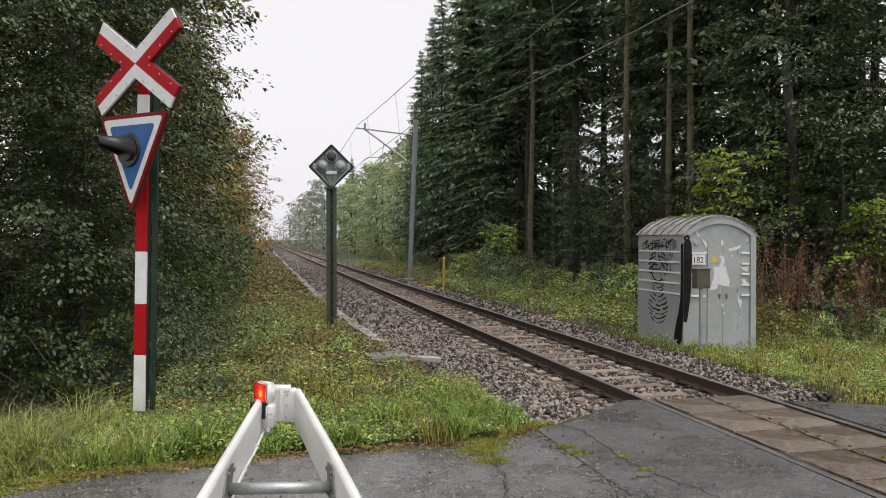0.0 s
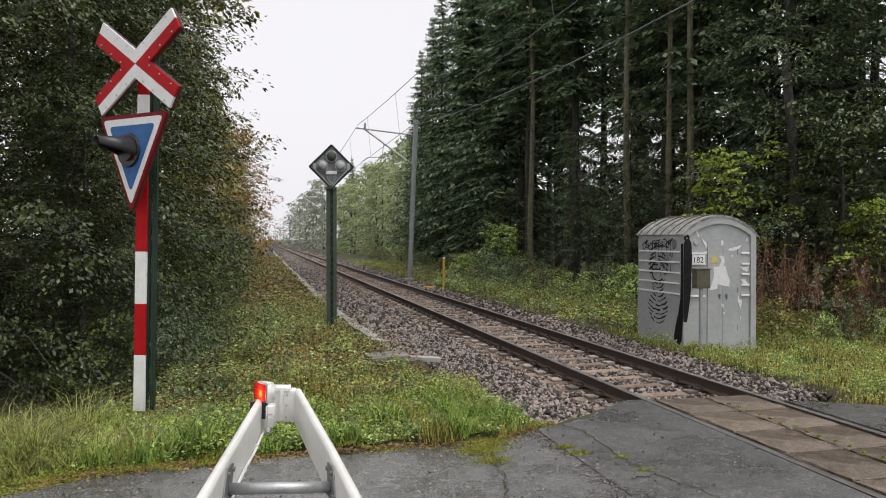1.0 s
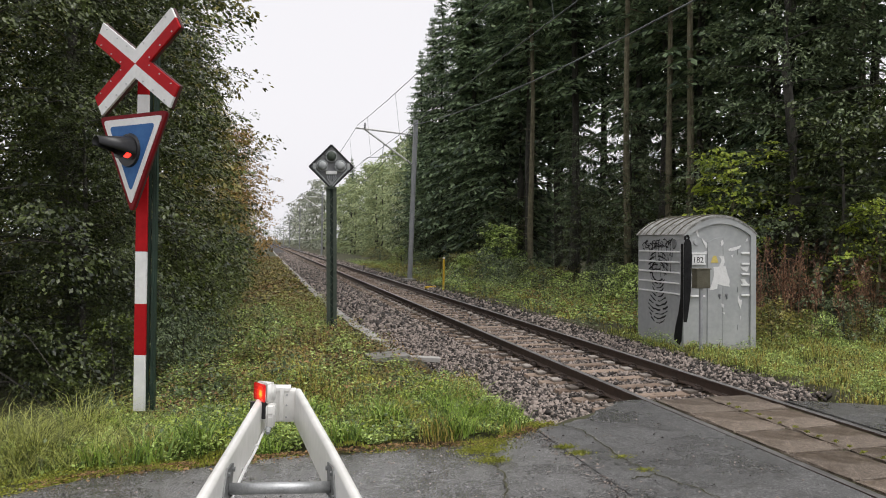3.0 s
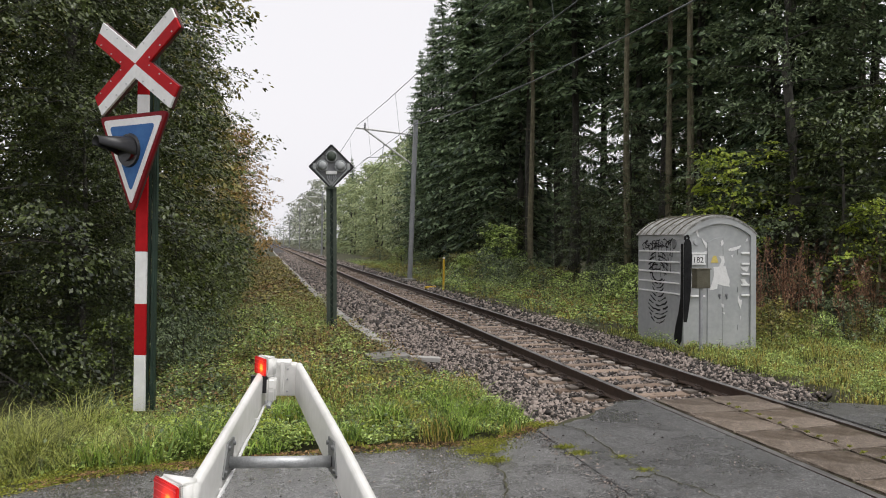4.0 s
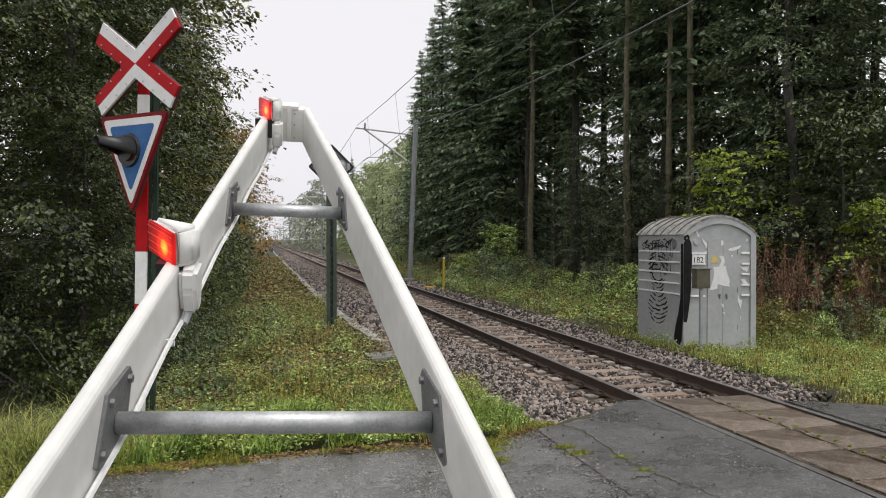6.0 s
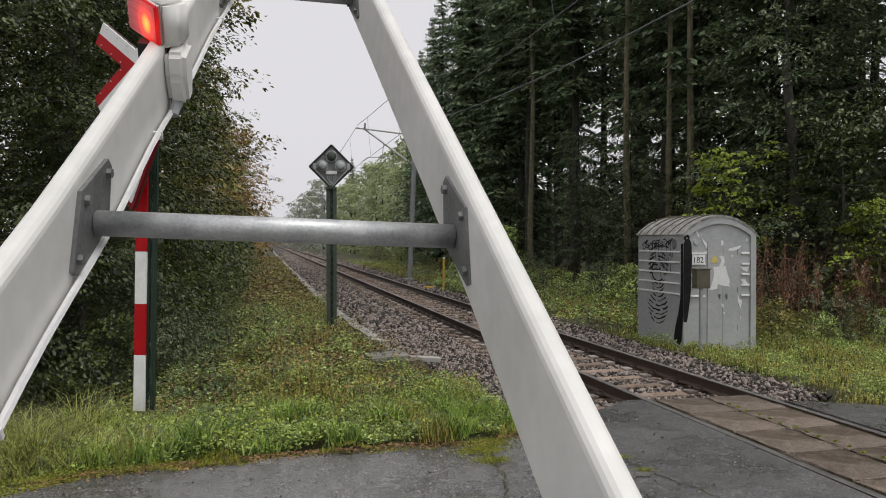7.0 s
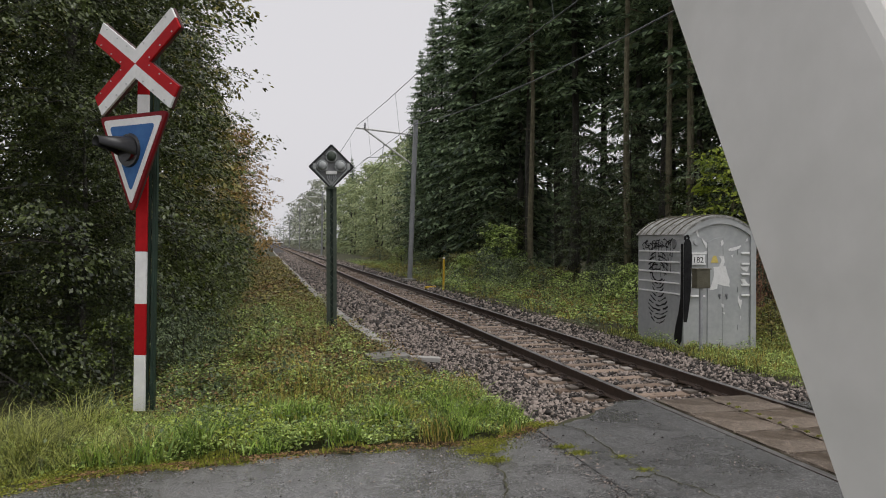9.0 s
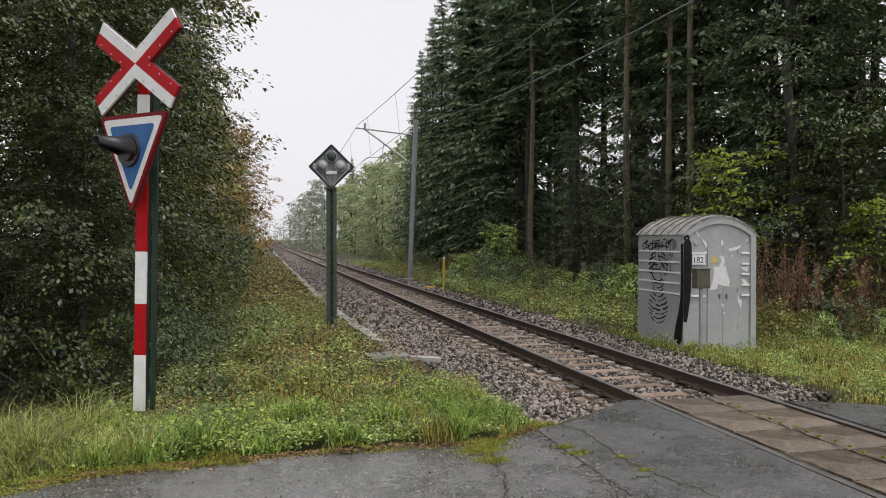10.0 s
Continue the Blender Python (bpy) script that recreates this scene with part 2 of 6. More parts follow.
def soup(name, verts, faces, material, parent=None, smooth=False):
    """A mesh from computed arrays; faces all of one length."""
    me = bpy.data.meshes.new(name)
    verts, faces = np.asarray(verts, np.float32), np.asarray(faces, np.int32)
    k = faces.shape[1]
    me.vertices.add(len(verts))
    me.vertices.foreach_set("co", verts.ravel())
    me.loops.add(faces.size)
    me.loops.foreach_set("vertex_index", faces.ravel())
    me.polygons.add(len(faces))
    me.polygons.foreach_set("loop_start", np.arange(0, faces.size, k, dtype=np.int32))
    me.polygons.foreach_set("loop_total", np.full(len(faces), k, np.int32))
    if smooth:
        me.polygons.foreach_set("use_smooth", np.ones(len(faces), bool))
    me.materials.append(material)
    me.update(calc_edges=True)
    me.validate()
    ob = new(name, me)
    ob.parent = parent
    return ob


def box(bm, x0, x1, y0, y1, z0, z1, bevel=0.0, m=None):
    r = bmesh.ops.create_cube(bm, size=1)
    bmesh.ops.scale(bm, vec=(x1 - x0, y1 - y0, z1 - z0), verts=r["verts"])
    bmesh.ops.translate(bm, vec=((x0 + x1) / 2, (y0 + y1) / 2, (z0 + z1) / 2), verts=r["verts"])
    vs = r["verts"]
    if bevel:
        es = list({e for v in vs for e in v.link_edges})
        out = bmesh.ops.bevel(bm, geom=es, offset=bevel, segments=2, affect="EDGES", profile=0.7)
        vs = list({v for f in out["faces"] for v in f.verts} | {v for v in vs if v.is_valid})
    if m is not None:
        bmesh.ops.transform(bm, matrix=m, verts=vs)
    return vs


def rod(bm, p, q, r0, r1=None, seg=10, caps=True):
    p, q = Vector(p), Vector(q)
    d = q - p
    m = Matrix.Translation((p + q) / 2) @ d.to_track_quat("Z", "Y").to_matrix().to_4x4()
    return bmesh.ops.create_cone(bm, cap_ends=caps, segments=seg, radius1=r0, radius2=r0 if r1 is None else r1, depth=d.length, matrix=m)["verts"]


def tube(bm, pts, radii, seg=7):
    """A tapered tube through points."""
    rings = []
    for i, (p, r) in enumerate(zip(pts, radii)):
        d = Vector(pts[min(i + 1, len(pts) - 1)]) - Vector(pts[max(i - 1, 0)])
        q = d.to_track_quat("Z", "Y")
        rings.append([bm.verts.new(Vector(p) + q @ Vector((r * math.cos(2 * math.pi * k / seg), r * math.sin(2 * math.pi * k / seg), 0))) for k in range(seg)])
    for a, b in zip(rings, rings[1:]):
        for k in range(seg):
            bm.faces.new((a[k], a[(k + 1) % seg], b[(k + 1) % seg], b[k]))
    bm.faces.new(rings[-1])
    bm.faces.new(rings[0][::-1])


def prism(bm, poly, z0, z1, plane="xy", m=None):
    """An outline pushed from z0 to z1; plane xz pushes along y."""
    def P(a, b, c):
        v = Vector((a, b, c)) if plane == "xy" else Vector((a, c, b)) if plane == "xz" else Vector((c, a, b))
        return bm.verts.new(m @ v if m is not None else v)
    lo, hi = [P(a, b, z0) for a, b in poly], [P(a, b, z1) for a, b in poly]
    n = len(poly)
    for k in range(n):
        bm.faces.new((lo[k], lo[(k + 1) % n], hi[(k + 1) % n], hi[k]))
    bm.faces.new(hi)
    bm.faces.new(lo[::-1])


# ---- the ground: one sheet to the horizon ----
TRACK_X = 5.32


def smooth_step(a, b, x):
    t = np.clip((x - a) / (b - a), 0, 1)
    return t * t * (3 - 2 * t)


def road_edge(x):
    """Where the road's far side ends (y), for x left of the track."""
    return np.interp(x, [-9, -2.0, -1.4, -0.3, 1.2, 2.1, 2.8, 3.2, 4.4, 6.1, 7.2, 12.0], [6.1, 6.45, 6.72, 6.88, 7.0, 6.9, 7.4, 7.6, 8.5, 8.0, 7.5, 6.6])


def land(x, y):
    """Height of the ground."""
    x, y = np.asarray(x, float), np.asarray(y, float)
    away = smooth_step(0.0, 2.5, y - road_edge(x))
    z = -0.012 - 0.02 * away
    ditch = np.exp(-((x + 1.3) / 1.3) ** 2) * 0.45 * smooth_step(2.0, 7.0, y - road_edge(x))
    ditch_left = 0.55 * smooth_step(-1.2, -3.0, x) * smooth_step(1.8, 3.6, y - road_edge(x))
    slope = -0.18 * smooth_step(3.2, 2.3, x) * away
    bank = -0.1 * smooth_step(7.2, 9.0, x) * away
    swell = 0.05 * np.sin(x * 1.7 + y * 0.6) * np.sin(y * 1.3 - x * 0.4) * away * (np.abs(x - TRACK_X) > 2.4)
    bed = 0.5 * smooth_step(2.75, 3.1, x + 0.9 * smooth_step(13.5, 16.5, y)) * smooth_step(7.2, 6.95, x) * smooth_step(0.15, 0.8, y - road_edge(x))
    return z - ditch - ditch_left + slope + bank + swell - bed


def build_ground():
    xs = np.concatenate([[-3000, -900, -300, -120, -60, -35, -22], np.arange(-15, 18.01, 0.3), [21, 26, 34, 48, 80, 150, 400, 1000, 3000]])
    ys = np.concatenate([[-3000, -800, -200, -60, -20, -8, -3, 0, 2, 4], np.arange(5.2, 26, 0.3), np.arange(26.5, 70, 1.5), [80, 95, 120, 160, 220, 320, 500, 900, 1800, 3000]])
    X, Y = np.meshgrid(xs, ys)
    Z = land(X, Y) - 0.02
    n, k = len(ys), len(xs)
    idx = np.arange(n * k).reshape(n, k)
    F = np.stack([idx[:-1, :-1], idx[:-1, 1:], idx[1:, 1:], idx[1:, :-1]], -1).reshape(-1, 4)
    g = soup("ground", np.stack([X, Y, Z], -1).reshape(-1, 3), F, M["soil"], smooth=True)
    tagged(g, "dark mossy soil under the verge, ditch and forest", "ground", kind="structure")


build_ground()


def build_road():
    """The asphalt on both sides of the track."""
    def strip(name, xs, near, far, material, z, label):
        bm = bmesh.new()
        rows = []
        for x in xs:
            ys = np.linspace(near(x), far(x), 8)
            rows.append([bm.verts.new((x, y, z + 0.004 * math.sin(x * 3 + y))) for y in ys])
        for a, b in zip(rows, rows[1:]):
            for i in range(7):
                bm.faces.new((a[i], a[i + 1], b[i + 1], b[i]))
        top = list(bm.faces)
        out = bmesh.ops.extrude_face_region(bm, geom=top)
        bmesh.ops.translate(bm, vec=(0, 0, -0.12), verts=[v for v in out["geom"] if isinstance(v, bmesh.types.BMVert)])
        ob = mesh_ob(name, bm, material)
        return tagged(ob, label, "road", kind="structure")

    def jag(x):
        return 0.05 * math.sin(x * 5.1) + 0.035 * math.sin(x * 13.7 + 1) + 0.02 * math.sin(x * 31)
    strip("road", list(np.arange(-14, 4.49, 0.08)) + [4.49], lambda x: -4.5, lambda x: float(road_edge(x)) + jag(x), M["asphalt_old"], 0.0, "wet dark worn asphalt road up to the rails")
    strip("road_far_side", list(np.arange(6.16, 18, 0.15)), lambda x: -4.0, lambda x: float(road_edge(x)) + jag(x) * 0.5, M["asphalt"], 0.0, "dark asphalt road beyond the rails")
    # the newer strip of asphalt beside the rail, a little proud
    strip("road_patch", list(np.arange(2.72, 4.47, 0.06)) + [4.47], lambda x: -4.0 + 0.02 * math.sin(x * 9), lambda x: float(road_edge(x)) + jag(x) - 0.03 - 0.5 * max(0.0, 2.9 - x), M["asphalt"], 0.012, "darker newer asphalt patch along the rail")


build_road()


def build_track():
    track = empty("railway_track", pose(TRACK_X, 0, 0), "single railway track with rusty rails on concrete sleepers in grey ballast", "railway track", kind="structure")
    # rail profile: foot, web, head (x, z), the head's top at z = 0
    prof = [(-0.07, -0.16), (0.07, -0.16), (0.07, -0.148), (0.012, -0.128), (0.009, -0.04), (0.034, -0.03), (0.036, -0.006), (0.028, 0.0),
            (-0.028, 0.0), (-0.036, -0.006), (-0.034, -0.03), (-0.009, -0.04), (-0.012, -0.128), (-0.07, -0.148)]
    for sx in (-0.75, 0.75):
        bm = bmesh.new()
        prism(bm, [(sx + a, b) for a, b in prof], -60, 420, "xz")
        r = part("rail", bm, [M["rail_side"], M["rail_head"]], track, "rusty brown steel rail with a dull worn head")
        for p in r.data.polygons:
            if p.normal.z > 0.8 and p.center.z > -0.004:
                p.material_index = 1
    # sleepers
    bm = bmesh.new()
    sec = [(-0.13, -0.36), (0.13, -0.36), (0.115, -0.172), (-0.115, -0.172)]
    lo = [bm.verts.new((-1.25, a, b)) for a, b in sec]
    hi = [bm.verts.new((1.25, a, b)) for a, b in sec]
    for k in range(4):
        bm.faces.new((lo[k], lo[(k + 1) % 4], hi[(k + 1) % 4], hi[k]))
    bm.faces.new(hi), bm.faces.new(lo[::-1])
    cuts = bmesh.ops.bisect_plane(bm, geom=bm.verts[:] + bm.edges[:] + bm.faces[:], plane_co=(0.45, 0, 0), plane_no=(1, 0, 0))
    bmesh.ops.bisect_plane(bm, geom=bm.verts[:] + bm.edges[:] + bm.faces[:], plane_co=(-0.45, 0, 0), plane_no=(1, 0, 0))
    for v in bm.verts:
        if abs(v.co.x) < 0.46 and v.co.z > -0.2:
            v.co.z -= 0.03
        if abs(v.co.x) > 1.2 and v.co.z > -0.2:
            v.co.z -= 0.04
            v.co.x *= 0.965
    bmesh.ops.recalc_face_normals(bm, faces=bm.faces)
    first = part("sleeper", bm, M["sleeper"], track)
    bm = bmesh.new()
    for s in (-1, 1):
        tube(bm, [(s * 0.05, -0.05, -0.15), (s * 0.1, -0.045, -0.1), (s * 0.13, 0, -0.105), (s * 0.1, 0.045, -0.1), (s * 0.05, 0.05, -0.15)], [0.011] * 5, 5)
        box(bm, s * 0.11 - 0.035, s * 0.11 + 0.035, -0.06, 0.06, -0.175, -0.14)
    clip_me = mesh_ob("rail_clip", bm, M["clip"])
    bm = bmesh.new()
    box(bm, -0.07, 0.07, -0.095, 0.095, -0.2, -0.165, 0.012)
    seat = part("rail_seat", bm, M["seat"], first, "pale concrete shoulder of the rail seat")
    seated = False
    y, k = 8.95, 0
    first.location = (0, y, 0)
    while y < 190:
        ob = first if k == 0 else new("sleeper", first.data)
        ob.parent, ob.location = track, (0, y, 0)
        ob.rotation_euler = (0, 0, random.uniform(-0.006, 0.006))
        if k < 45:
            for side in (-0.97, -0.53, 0.53, 0.97):
                c = new("rail_seat", seat.data) if seated else seat
                seated = True
                c.parent, c.location = ob, (side, 0, 0)
        if k < 26:
            for sx in (-0.75, 0.75):
                c = clip_me if k == 0 and sx < 0 else new("rail_clip", clip_me.data)
                c.parent, c.location = ob, (sx, 0, 0)
        y += 0.645
        k += 1
    return track


TRACK = build_track()


def build_ballast():
    """The bed under the stones, darkened for shade in their gaps, then the loose stones themselves."""
    sec = [(-3.1, -0.4), (-2.5, -0.3), (-1.7, -0.255), (-1.3, -0.26), (-0.8, -0.245), (0.8, -0.235), (1.2, -0.2), (1.5, -0.13), (1.8, -0.085), (2.1, -0.1), (2.45, -0.3)]
    ys = [8.62, 14, 25, 50, 100, 200, 420]
    V = [(TRACK_X + a, y, b) for y in ys for a, b in sec]
    k = len(sec)
    F = [(j * k + i, j * k + i + 1, (j + 1) * k + i + 1, (j + 1) * k + i) for j in range(len(ys) - 1) for i in range(k - 1)]
    tagged(soup("ballast_bed", V, F, M["ballast_bed"]), "grey crushed stone bed of the railway, darkened for shade between the stones", "ballast", kind="structure")
    rng = np.random.default_rng(4)
    # a rough stone: a squashed, jittered octahedron with cut tips (8 faces)
    base = np.array([(1, 0, 0), (0, 1, 0), (-1, 0, 0), (0, -1, 0), (0, 0, 1), (0, 0, -1)], float)
    tri = np.array([(0, 1, 4), (1, 2, 4), (2, 3, 4), (3, 0, 4), (1, 0, 5), (2, 1, 5), (3, 2, 5), (0, 3, 5)])

    def field(count, y0, y1, power, size, name):
        t = rng.random(count) ** power
        y = y0 + (y1 - y0) * t
        x = rng.uniform(-3.05, 2.3, count)
        z = np.interp(x, [a for a, b in sec], [b for a, b in sec]) + rng.uniform(-0.03, 0.022, count)
        onsl = np.abs(((y - 8.95 + 0.3225) % 0.645) - 0.3225) < 0.105
        inner = np.abs(x) < 1.27
        keep = ~(onsl & inner & (rng.random(count) < 0.93)) & ~((np.abs(np.abs(x) - 0.75) < 0.075))
        # the bed ends in a ragged slope at the road
        keep &= y > 8.35 + np.interp(x, [-3, -2.3, -1.5, -0.8, 1.1, 1.75, 2.3], [-0.75, -0.7, -0.3, 0.25, 0.1, 0.1, 0.0]) + rng.uniform(-0.1, 0.15, count)
        keep &= x > np.interp(y, [9, 13.8, 16.5], [-2.35, -2.4, -3.1]) + rng.uniform(-0.1, 0.12, count)
        keep &= x < 2.1 + 0.1 * np.sin(1.7 * y) + rng.uniform(-0.12, 0.2, count)
        x, y, z = x[keep] + TRACK_X, y[keep], z[keep]
        n = len(x)
        s = size * rng.uniform(0.55, 1.25, (n, 1, 1)) * rng.uniform(0.65, 1.15, (n, 1, 3))
        v = base[None] + rng.normal(0, 0.32, (n, 6, 3))
        # random turns
        q = rng.normal(size=(n, 4))
        q /= np.linalg.norm(q, axis=1, keepdims=True)
        w, a, b, c = q.T
        R = np.stack([np.stack([1 - 2 * (b * b + c * c), 2 * (a * b - c * w), 2 * (a * c + b * w)], -1),
                      np.stack([2 * (a * b + c * w), 1 - 2 * (a * a + c * c), 2 * (b * c - a * w)], -1),
                      np.stack([2 * (a * c - b * w), 2 * (b * c + a * w), 1 - 2 * (a * a + b * b)], -1)], 1)
        v = np.einsum("nij,nkj->nki", R, v * s) + np.stack([x, y, z], -1)[:, None]
        F = (tri[None] + 6 * np.arange(n)[:, None, None]).reshape(-1, 3)
        ob = soup(name, v.reshape(-1, 3), F, M["stone"])
        tagged(ob, "loose grey and brown crushed ballast stones", "ballast", kind="stuff")
    field(40000, 7.4, 18, 1.25, 0.036, "ballast_stones")
    field(15000, 18, 55, 1.5, 0.055, "ballast_stones")
    field(9000, 55, 130, 1.4, 0.085, "ballast_stones")


build_ballast()


# ---- the crossing's concrete panels ----
def build_panels():
    field_ = empty("crossing_panels", pose(TRACK_X, 0, 0), "worn brownish concrete panels between the rails", "crossing panels", kind="structure")
    shapes = []
    for k in range(4):
        bm = bmesh.new()
        box(bm, -0.322, 0.322, -0.388, 0.388, -0.16, 0.0, 0.014)
        rng = random.Random(k)
        bmesh.ops.subdivide_edges(bm, edges=[e for e in bm.edges if e.calc_length() > 0.5], cuts=5)
        for v in bm.verts:
            if v.co.z > -0.03 and (abs(v.co.x) > 0.3 or abs(v.co.y) > 0.37):
                v.co.x -= math.copysign(rng.uniform(0, 0.028), v.co.x)
                v.co.z -= rng.uniform(0, 0.012)
        shapes.append(bm)
    datas = []
    y = 8.06
    row = 0
    while y > -4:
        for col in (0, 1):
            i = (row * 2 + col * 3) % 4
            if i < len(datas) and datas[i] is not None:
                ob = new("panel", datas[i])
                ob.parent = field_
            else:
                ob = None
            if ob is None:
                while len(datas) <= i:
                    datas.append(None)
                ob = part("panel", shapes[i].copy(), M["panel"], field_)
                datas[i] = ob.data
            ob.location = (-0.33 + 0.665 * col, y, -0.002 - 0.006 * random.random())
            ob.rotation_euler = (random.uniform(-0.008, 0.008), random.uniform(-0.006, 0.006), random.uniform(-0.008, 0.008))
        y -= 0.805
        row += 1
    for b in shapes:
        b.free()
    # soil that fills the joints
    bm = bmesh.new()
    box(bm, -0.69, 0.69, -4.2, 8.42, -0.3, -0.035)
    part("joint_fill", bm, M["soil"], field_)


build_panels()


def build_trough():
    """The cable trough with concrete lids that runs beside the ballast."""
    tr = empty("cable_trough", pose(0, 0, 0), "line of pale concrete cable trough lids beside the ballast", "cable trough", kind="structure")
    bm = bmesh.new()
    box(bm, -0.11, 0.11, -0.49, 0.49, -0.05, 0.03, 0.012)
    first = part("lid", bm, M["concrete"], tr)
    rng = random.Random(3)
    y, k = 14.4, 0
    while y < 150:
        ob = first if k == 0 else new("lid", first.data)
        ob.parent = tr
        x = float(np.interp(y, [14.4, 17, 19, 25, 60, 135], [2.42, 2.28, 2.2, 2.03, 1.95, 1.9]))
        wob = 1.0 if y < 18 else 0.25
        ob.location = (x + rng.uniform(-0.06, 0.06) * wob, y, -0.155 + rng.uniform(-0.05, 0.03) * wob)
        ob.rotation_euler = (rng.uniform(-0.05, 0.05) * wob, rng.uniform(-0.09, 0.09) * wob, rng.uniform(-0.22, 0.22) * wob)
        y += 1.0 if rng.random() > 0.1 * wob else 1.25
        k += 1
    bm = bmesh.new()
    box(bm, -0.34, 0.34, -0.24, 0.24, -0.05, 0.03, 0.012)
    box(bm, -0.2, 0.2, -0.14, 0.14, 0.028, 0.034)
    slab = mesh_ob("cover_slab", bm, M["concrete"])
    slab.matrix_world = pose(2.1, 13.0, -0.06, 3, -2, 8)
    tagged(slab, "flat grey concrete cover slab in the verge grass", "cover slab")
    bm = bmesh.new()
    box(bm, -0.45, 0.45, -0.09, 0.09, -0.05, 0.03, 0.012)
    slab = mesh_ob("kerb_stone", bm, M["concrete"])
    slab.matrix_world = pose(2.62, 13.2, -0.14, 2, 4, -6)
    tagged(slab, "weathered concrete kerb stone lying by the ballast", "kerb stone")


build_trough()


# ---- the level crossing sign ----
def lattice_post(parent, m, height, width, depth, material, pitch, leg=0.016):
    """Two steel channels with diagonal lacing, each a part."""
    for s in (-1, 1):
        bm = bmesh.new()
        prism(bm, [(s * width / 2 + a, b) for a, b in ((-leg, -depth / 2), (leg, -depth / 2), (leg, depth / 2), (-leg, depth / 2))], 0, height, "xy", m)
        prism(bm, [(s * (width / 2 - 0.016) + a, b) for a, b in ((-0.012, -depth / 2 - 0.008), (0.012, -depth / 2 - 0.008), (0.012, -depth / 2 + 0.002), (-0.012, -depth / 2 + 0.002))], 0, height, "xy", m)
        part("post_channel", bm, material, parent)
    z, s = 0.1, 1
    while z + pitch < height:
        for y in (-depth / 2 + 0.01, depth / 2 - 0.01):
            bm = bmesh.new()
            rod(bm, m @ Vector((-s * width / 2, y, z)), m @ Vector((s * width / 2, y, z + pitch)), 0.013, seg=5)
            part("lacing", bm, material, parent)
        z += pitch
        s = -s


def build_sign():
    base = pose(-1.39, 9.45, -0.05) @ pose(0, 0, 0, 0, 0, -13.4) @ pose(0, 0, 0, 0, 1.1, 0)
    sign = empty("crossing_sign", base, "level crossing sign with red and white cross and blue triangle signal", "crossing sign")
    turn = pose(0, 0, 0, 0, 0, -32.2)        # the plates face the road
    bands = [("white", 0.0), ("red", 0.655), ("white", 1.25), ("red", 1.86), ("white", 3.1), ("red", 3.68), ("end", 4.1)]
    for (c, z0), (_, z1) in zip(bands, bands[1:]):
        bm = bmesh.new()
        box(bm, -0.07, 0.06, -0.02, 0.02, z0, z1 - 0.002, 0.004)
        part("post_band", bm, M["sign_red" if c == "red" else "sign_white"], sign, "%s painted steel post band" % c)
    lattice_post(sign, pose(0.085, 0.085, 0), 4.35, 0.08, 0.06, M["green_steel"], 0.32)
    # plates: x to the viewer's right, z up, facing -y
    plate = turn @ pose(0.07, -0.19, -0.02)

    def tri_outline(w, h, r, zt):
        """A rounded triangle standing on its tip."""
        pts = []
        cs = [(-w / 2, zt), (w / 2, zt), (0, zt - h)]
        for i, c in enumerate(cs):
            c = Vector(c)
            a, b = Vector(cs[i - 1]) - c, Vector(cs[(i + 1) % 3]) - c
            a.normalize(), b.normalize()
            p, q = c + a * r * 1.5, c + b * r * 1.5
            for t in [k / 5 for k in range(6)]:
                v = (1 - t) ** 2 * p + 2 * t * (1 - t) * c + t * t * q
                pts.append((v.x, v.y))
        return pts
    for w, h, zt, y0, y1, mt, nm, lb in ((1.21, 1.12, 3.44, -0.012, 0.02, "sign_maroon", "triangle_border", "red border of the triangle"),
                                         (1.07, 0.99, 3.395, -0.017, -0.012, "sign_white", "triangle_band", "white band of the triangle"),
                                         (0.82, 0.76, 3.315, -0.021, -0.017, "sign_blue", "triangle_field", "blue field of the triangle")):
        bm = bmesh.new()
        prism(bm, tri_outline(w, h, 0.045, zt), y0, y1, "xz", plate)
        part(nm, bm, M[mt], sign, lb)
    bm = bmesh.new()
    prism(bm, tri_outline(1.18, 1.09, 0.045, 3.43), 0.02, 0.05, "xz", plate)
    part("triangle_back", bm, M["sign_back"], sign)
    # the cross: two boards, each half white and half red, the colours changing sides at the middle
    cz, half, wid = 4.0, 0.8, 0.265
    for ang, y in ((32.5, -0.03), (-32.5, -0.03)):
        for sx in (-1, 1):
            for sz in (-1, 1):
                white = (sz > 0) == (sx < 0) if ang < 0 else (sz > 0) == (sx > 0)
                bm = bmesh.new()
                # trimmed where the boards meet, along the lines that halve their angles
                h2 = wid / 2
                inner = h2 * math.tan(radians(32.5)) if (ang > 0) == (sx * sz > 0) else h2 / math.tan(radians(32.5))
                pts = [(0, 0), (sx * half, 0), (sx * half, sz * h2), (sx * inner, sz * h2)]
                prism(bm, pts, y, y + 0.028, "xz", plate @ Matrix.Translation((0.06, 0, cz)) @ pose(0, 0, 0, 0, -ang, 0))
                part("cross_board", bm, M["sign_white" if white else "sign_red"], sign, "white half of the cross board" if white else "red half of the cross board")
    for ang in (32.5, -32.5):
        bm = bmesh.new()
        box(bm, -half - 0.005, half + 0.005, -0.004, 0.03, -wid / 2 - 0.005, wid / 2 + 0.005, 0.004, plate @ Matrix.Translation((0.06, 0.002 + 0.0001 * ang, cz)) @ pose(0, 0, 0, 0, -ang, 0))
        part("cross_back", bm, M["sign_back"], sign)
    rng = random.Random(8)
    bm = bmesh.new()
    rod(bm, (0, 0, 0), (0, 0.012, 0), 0.009, seg=6)
    rivet = None
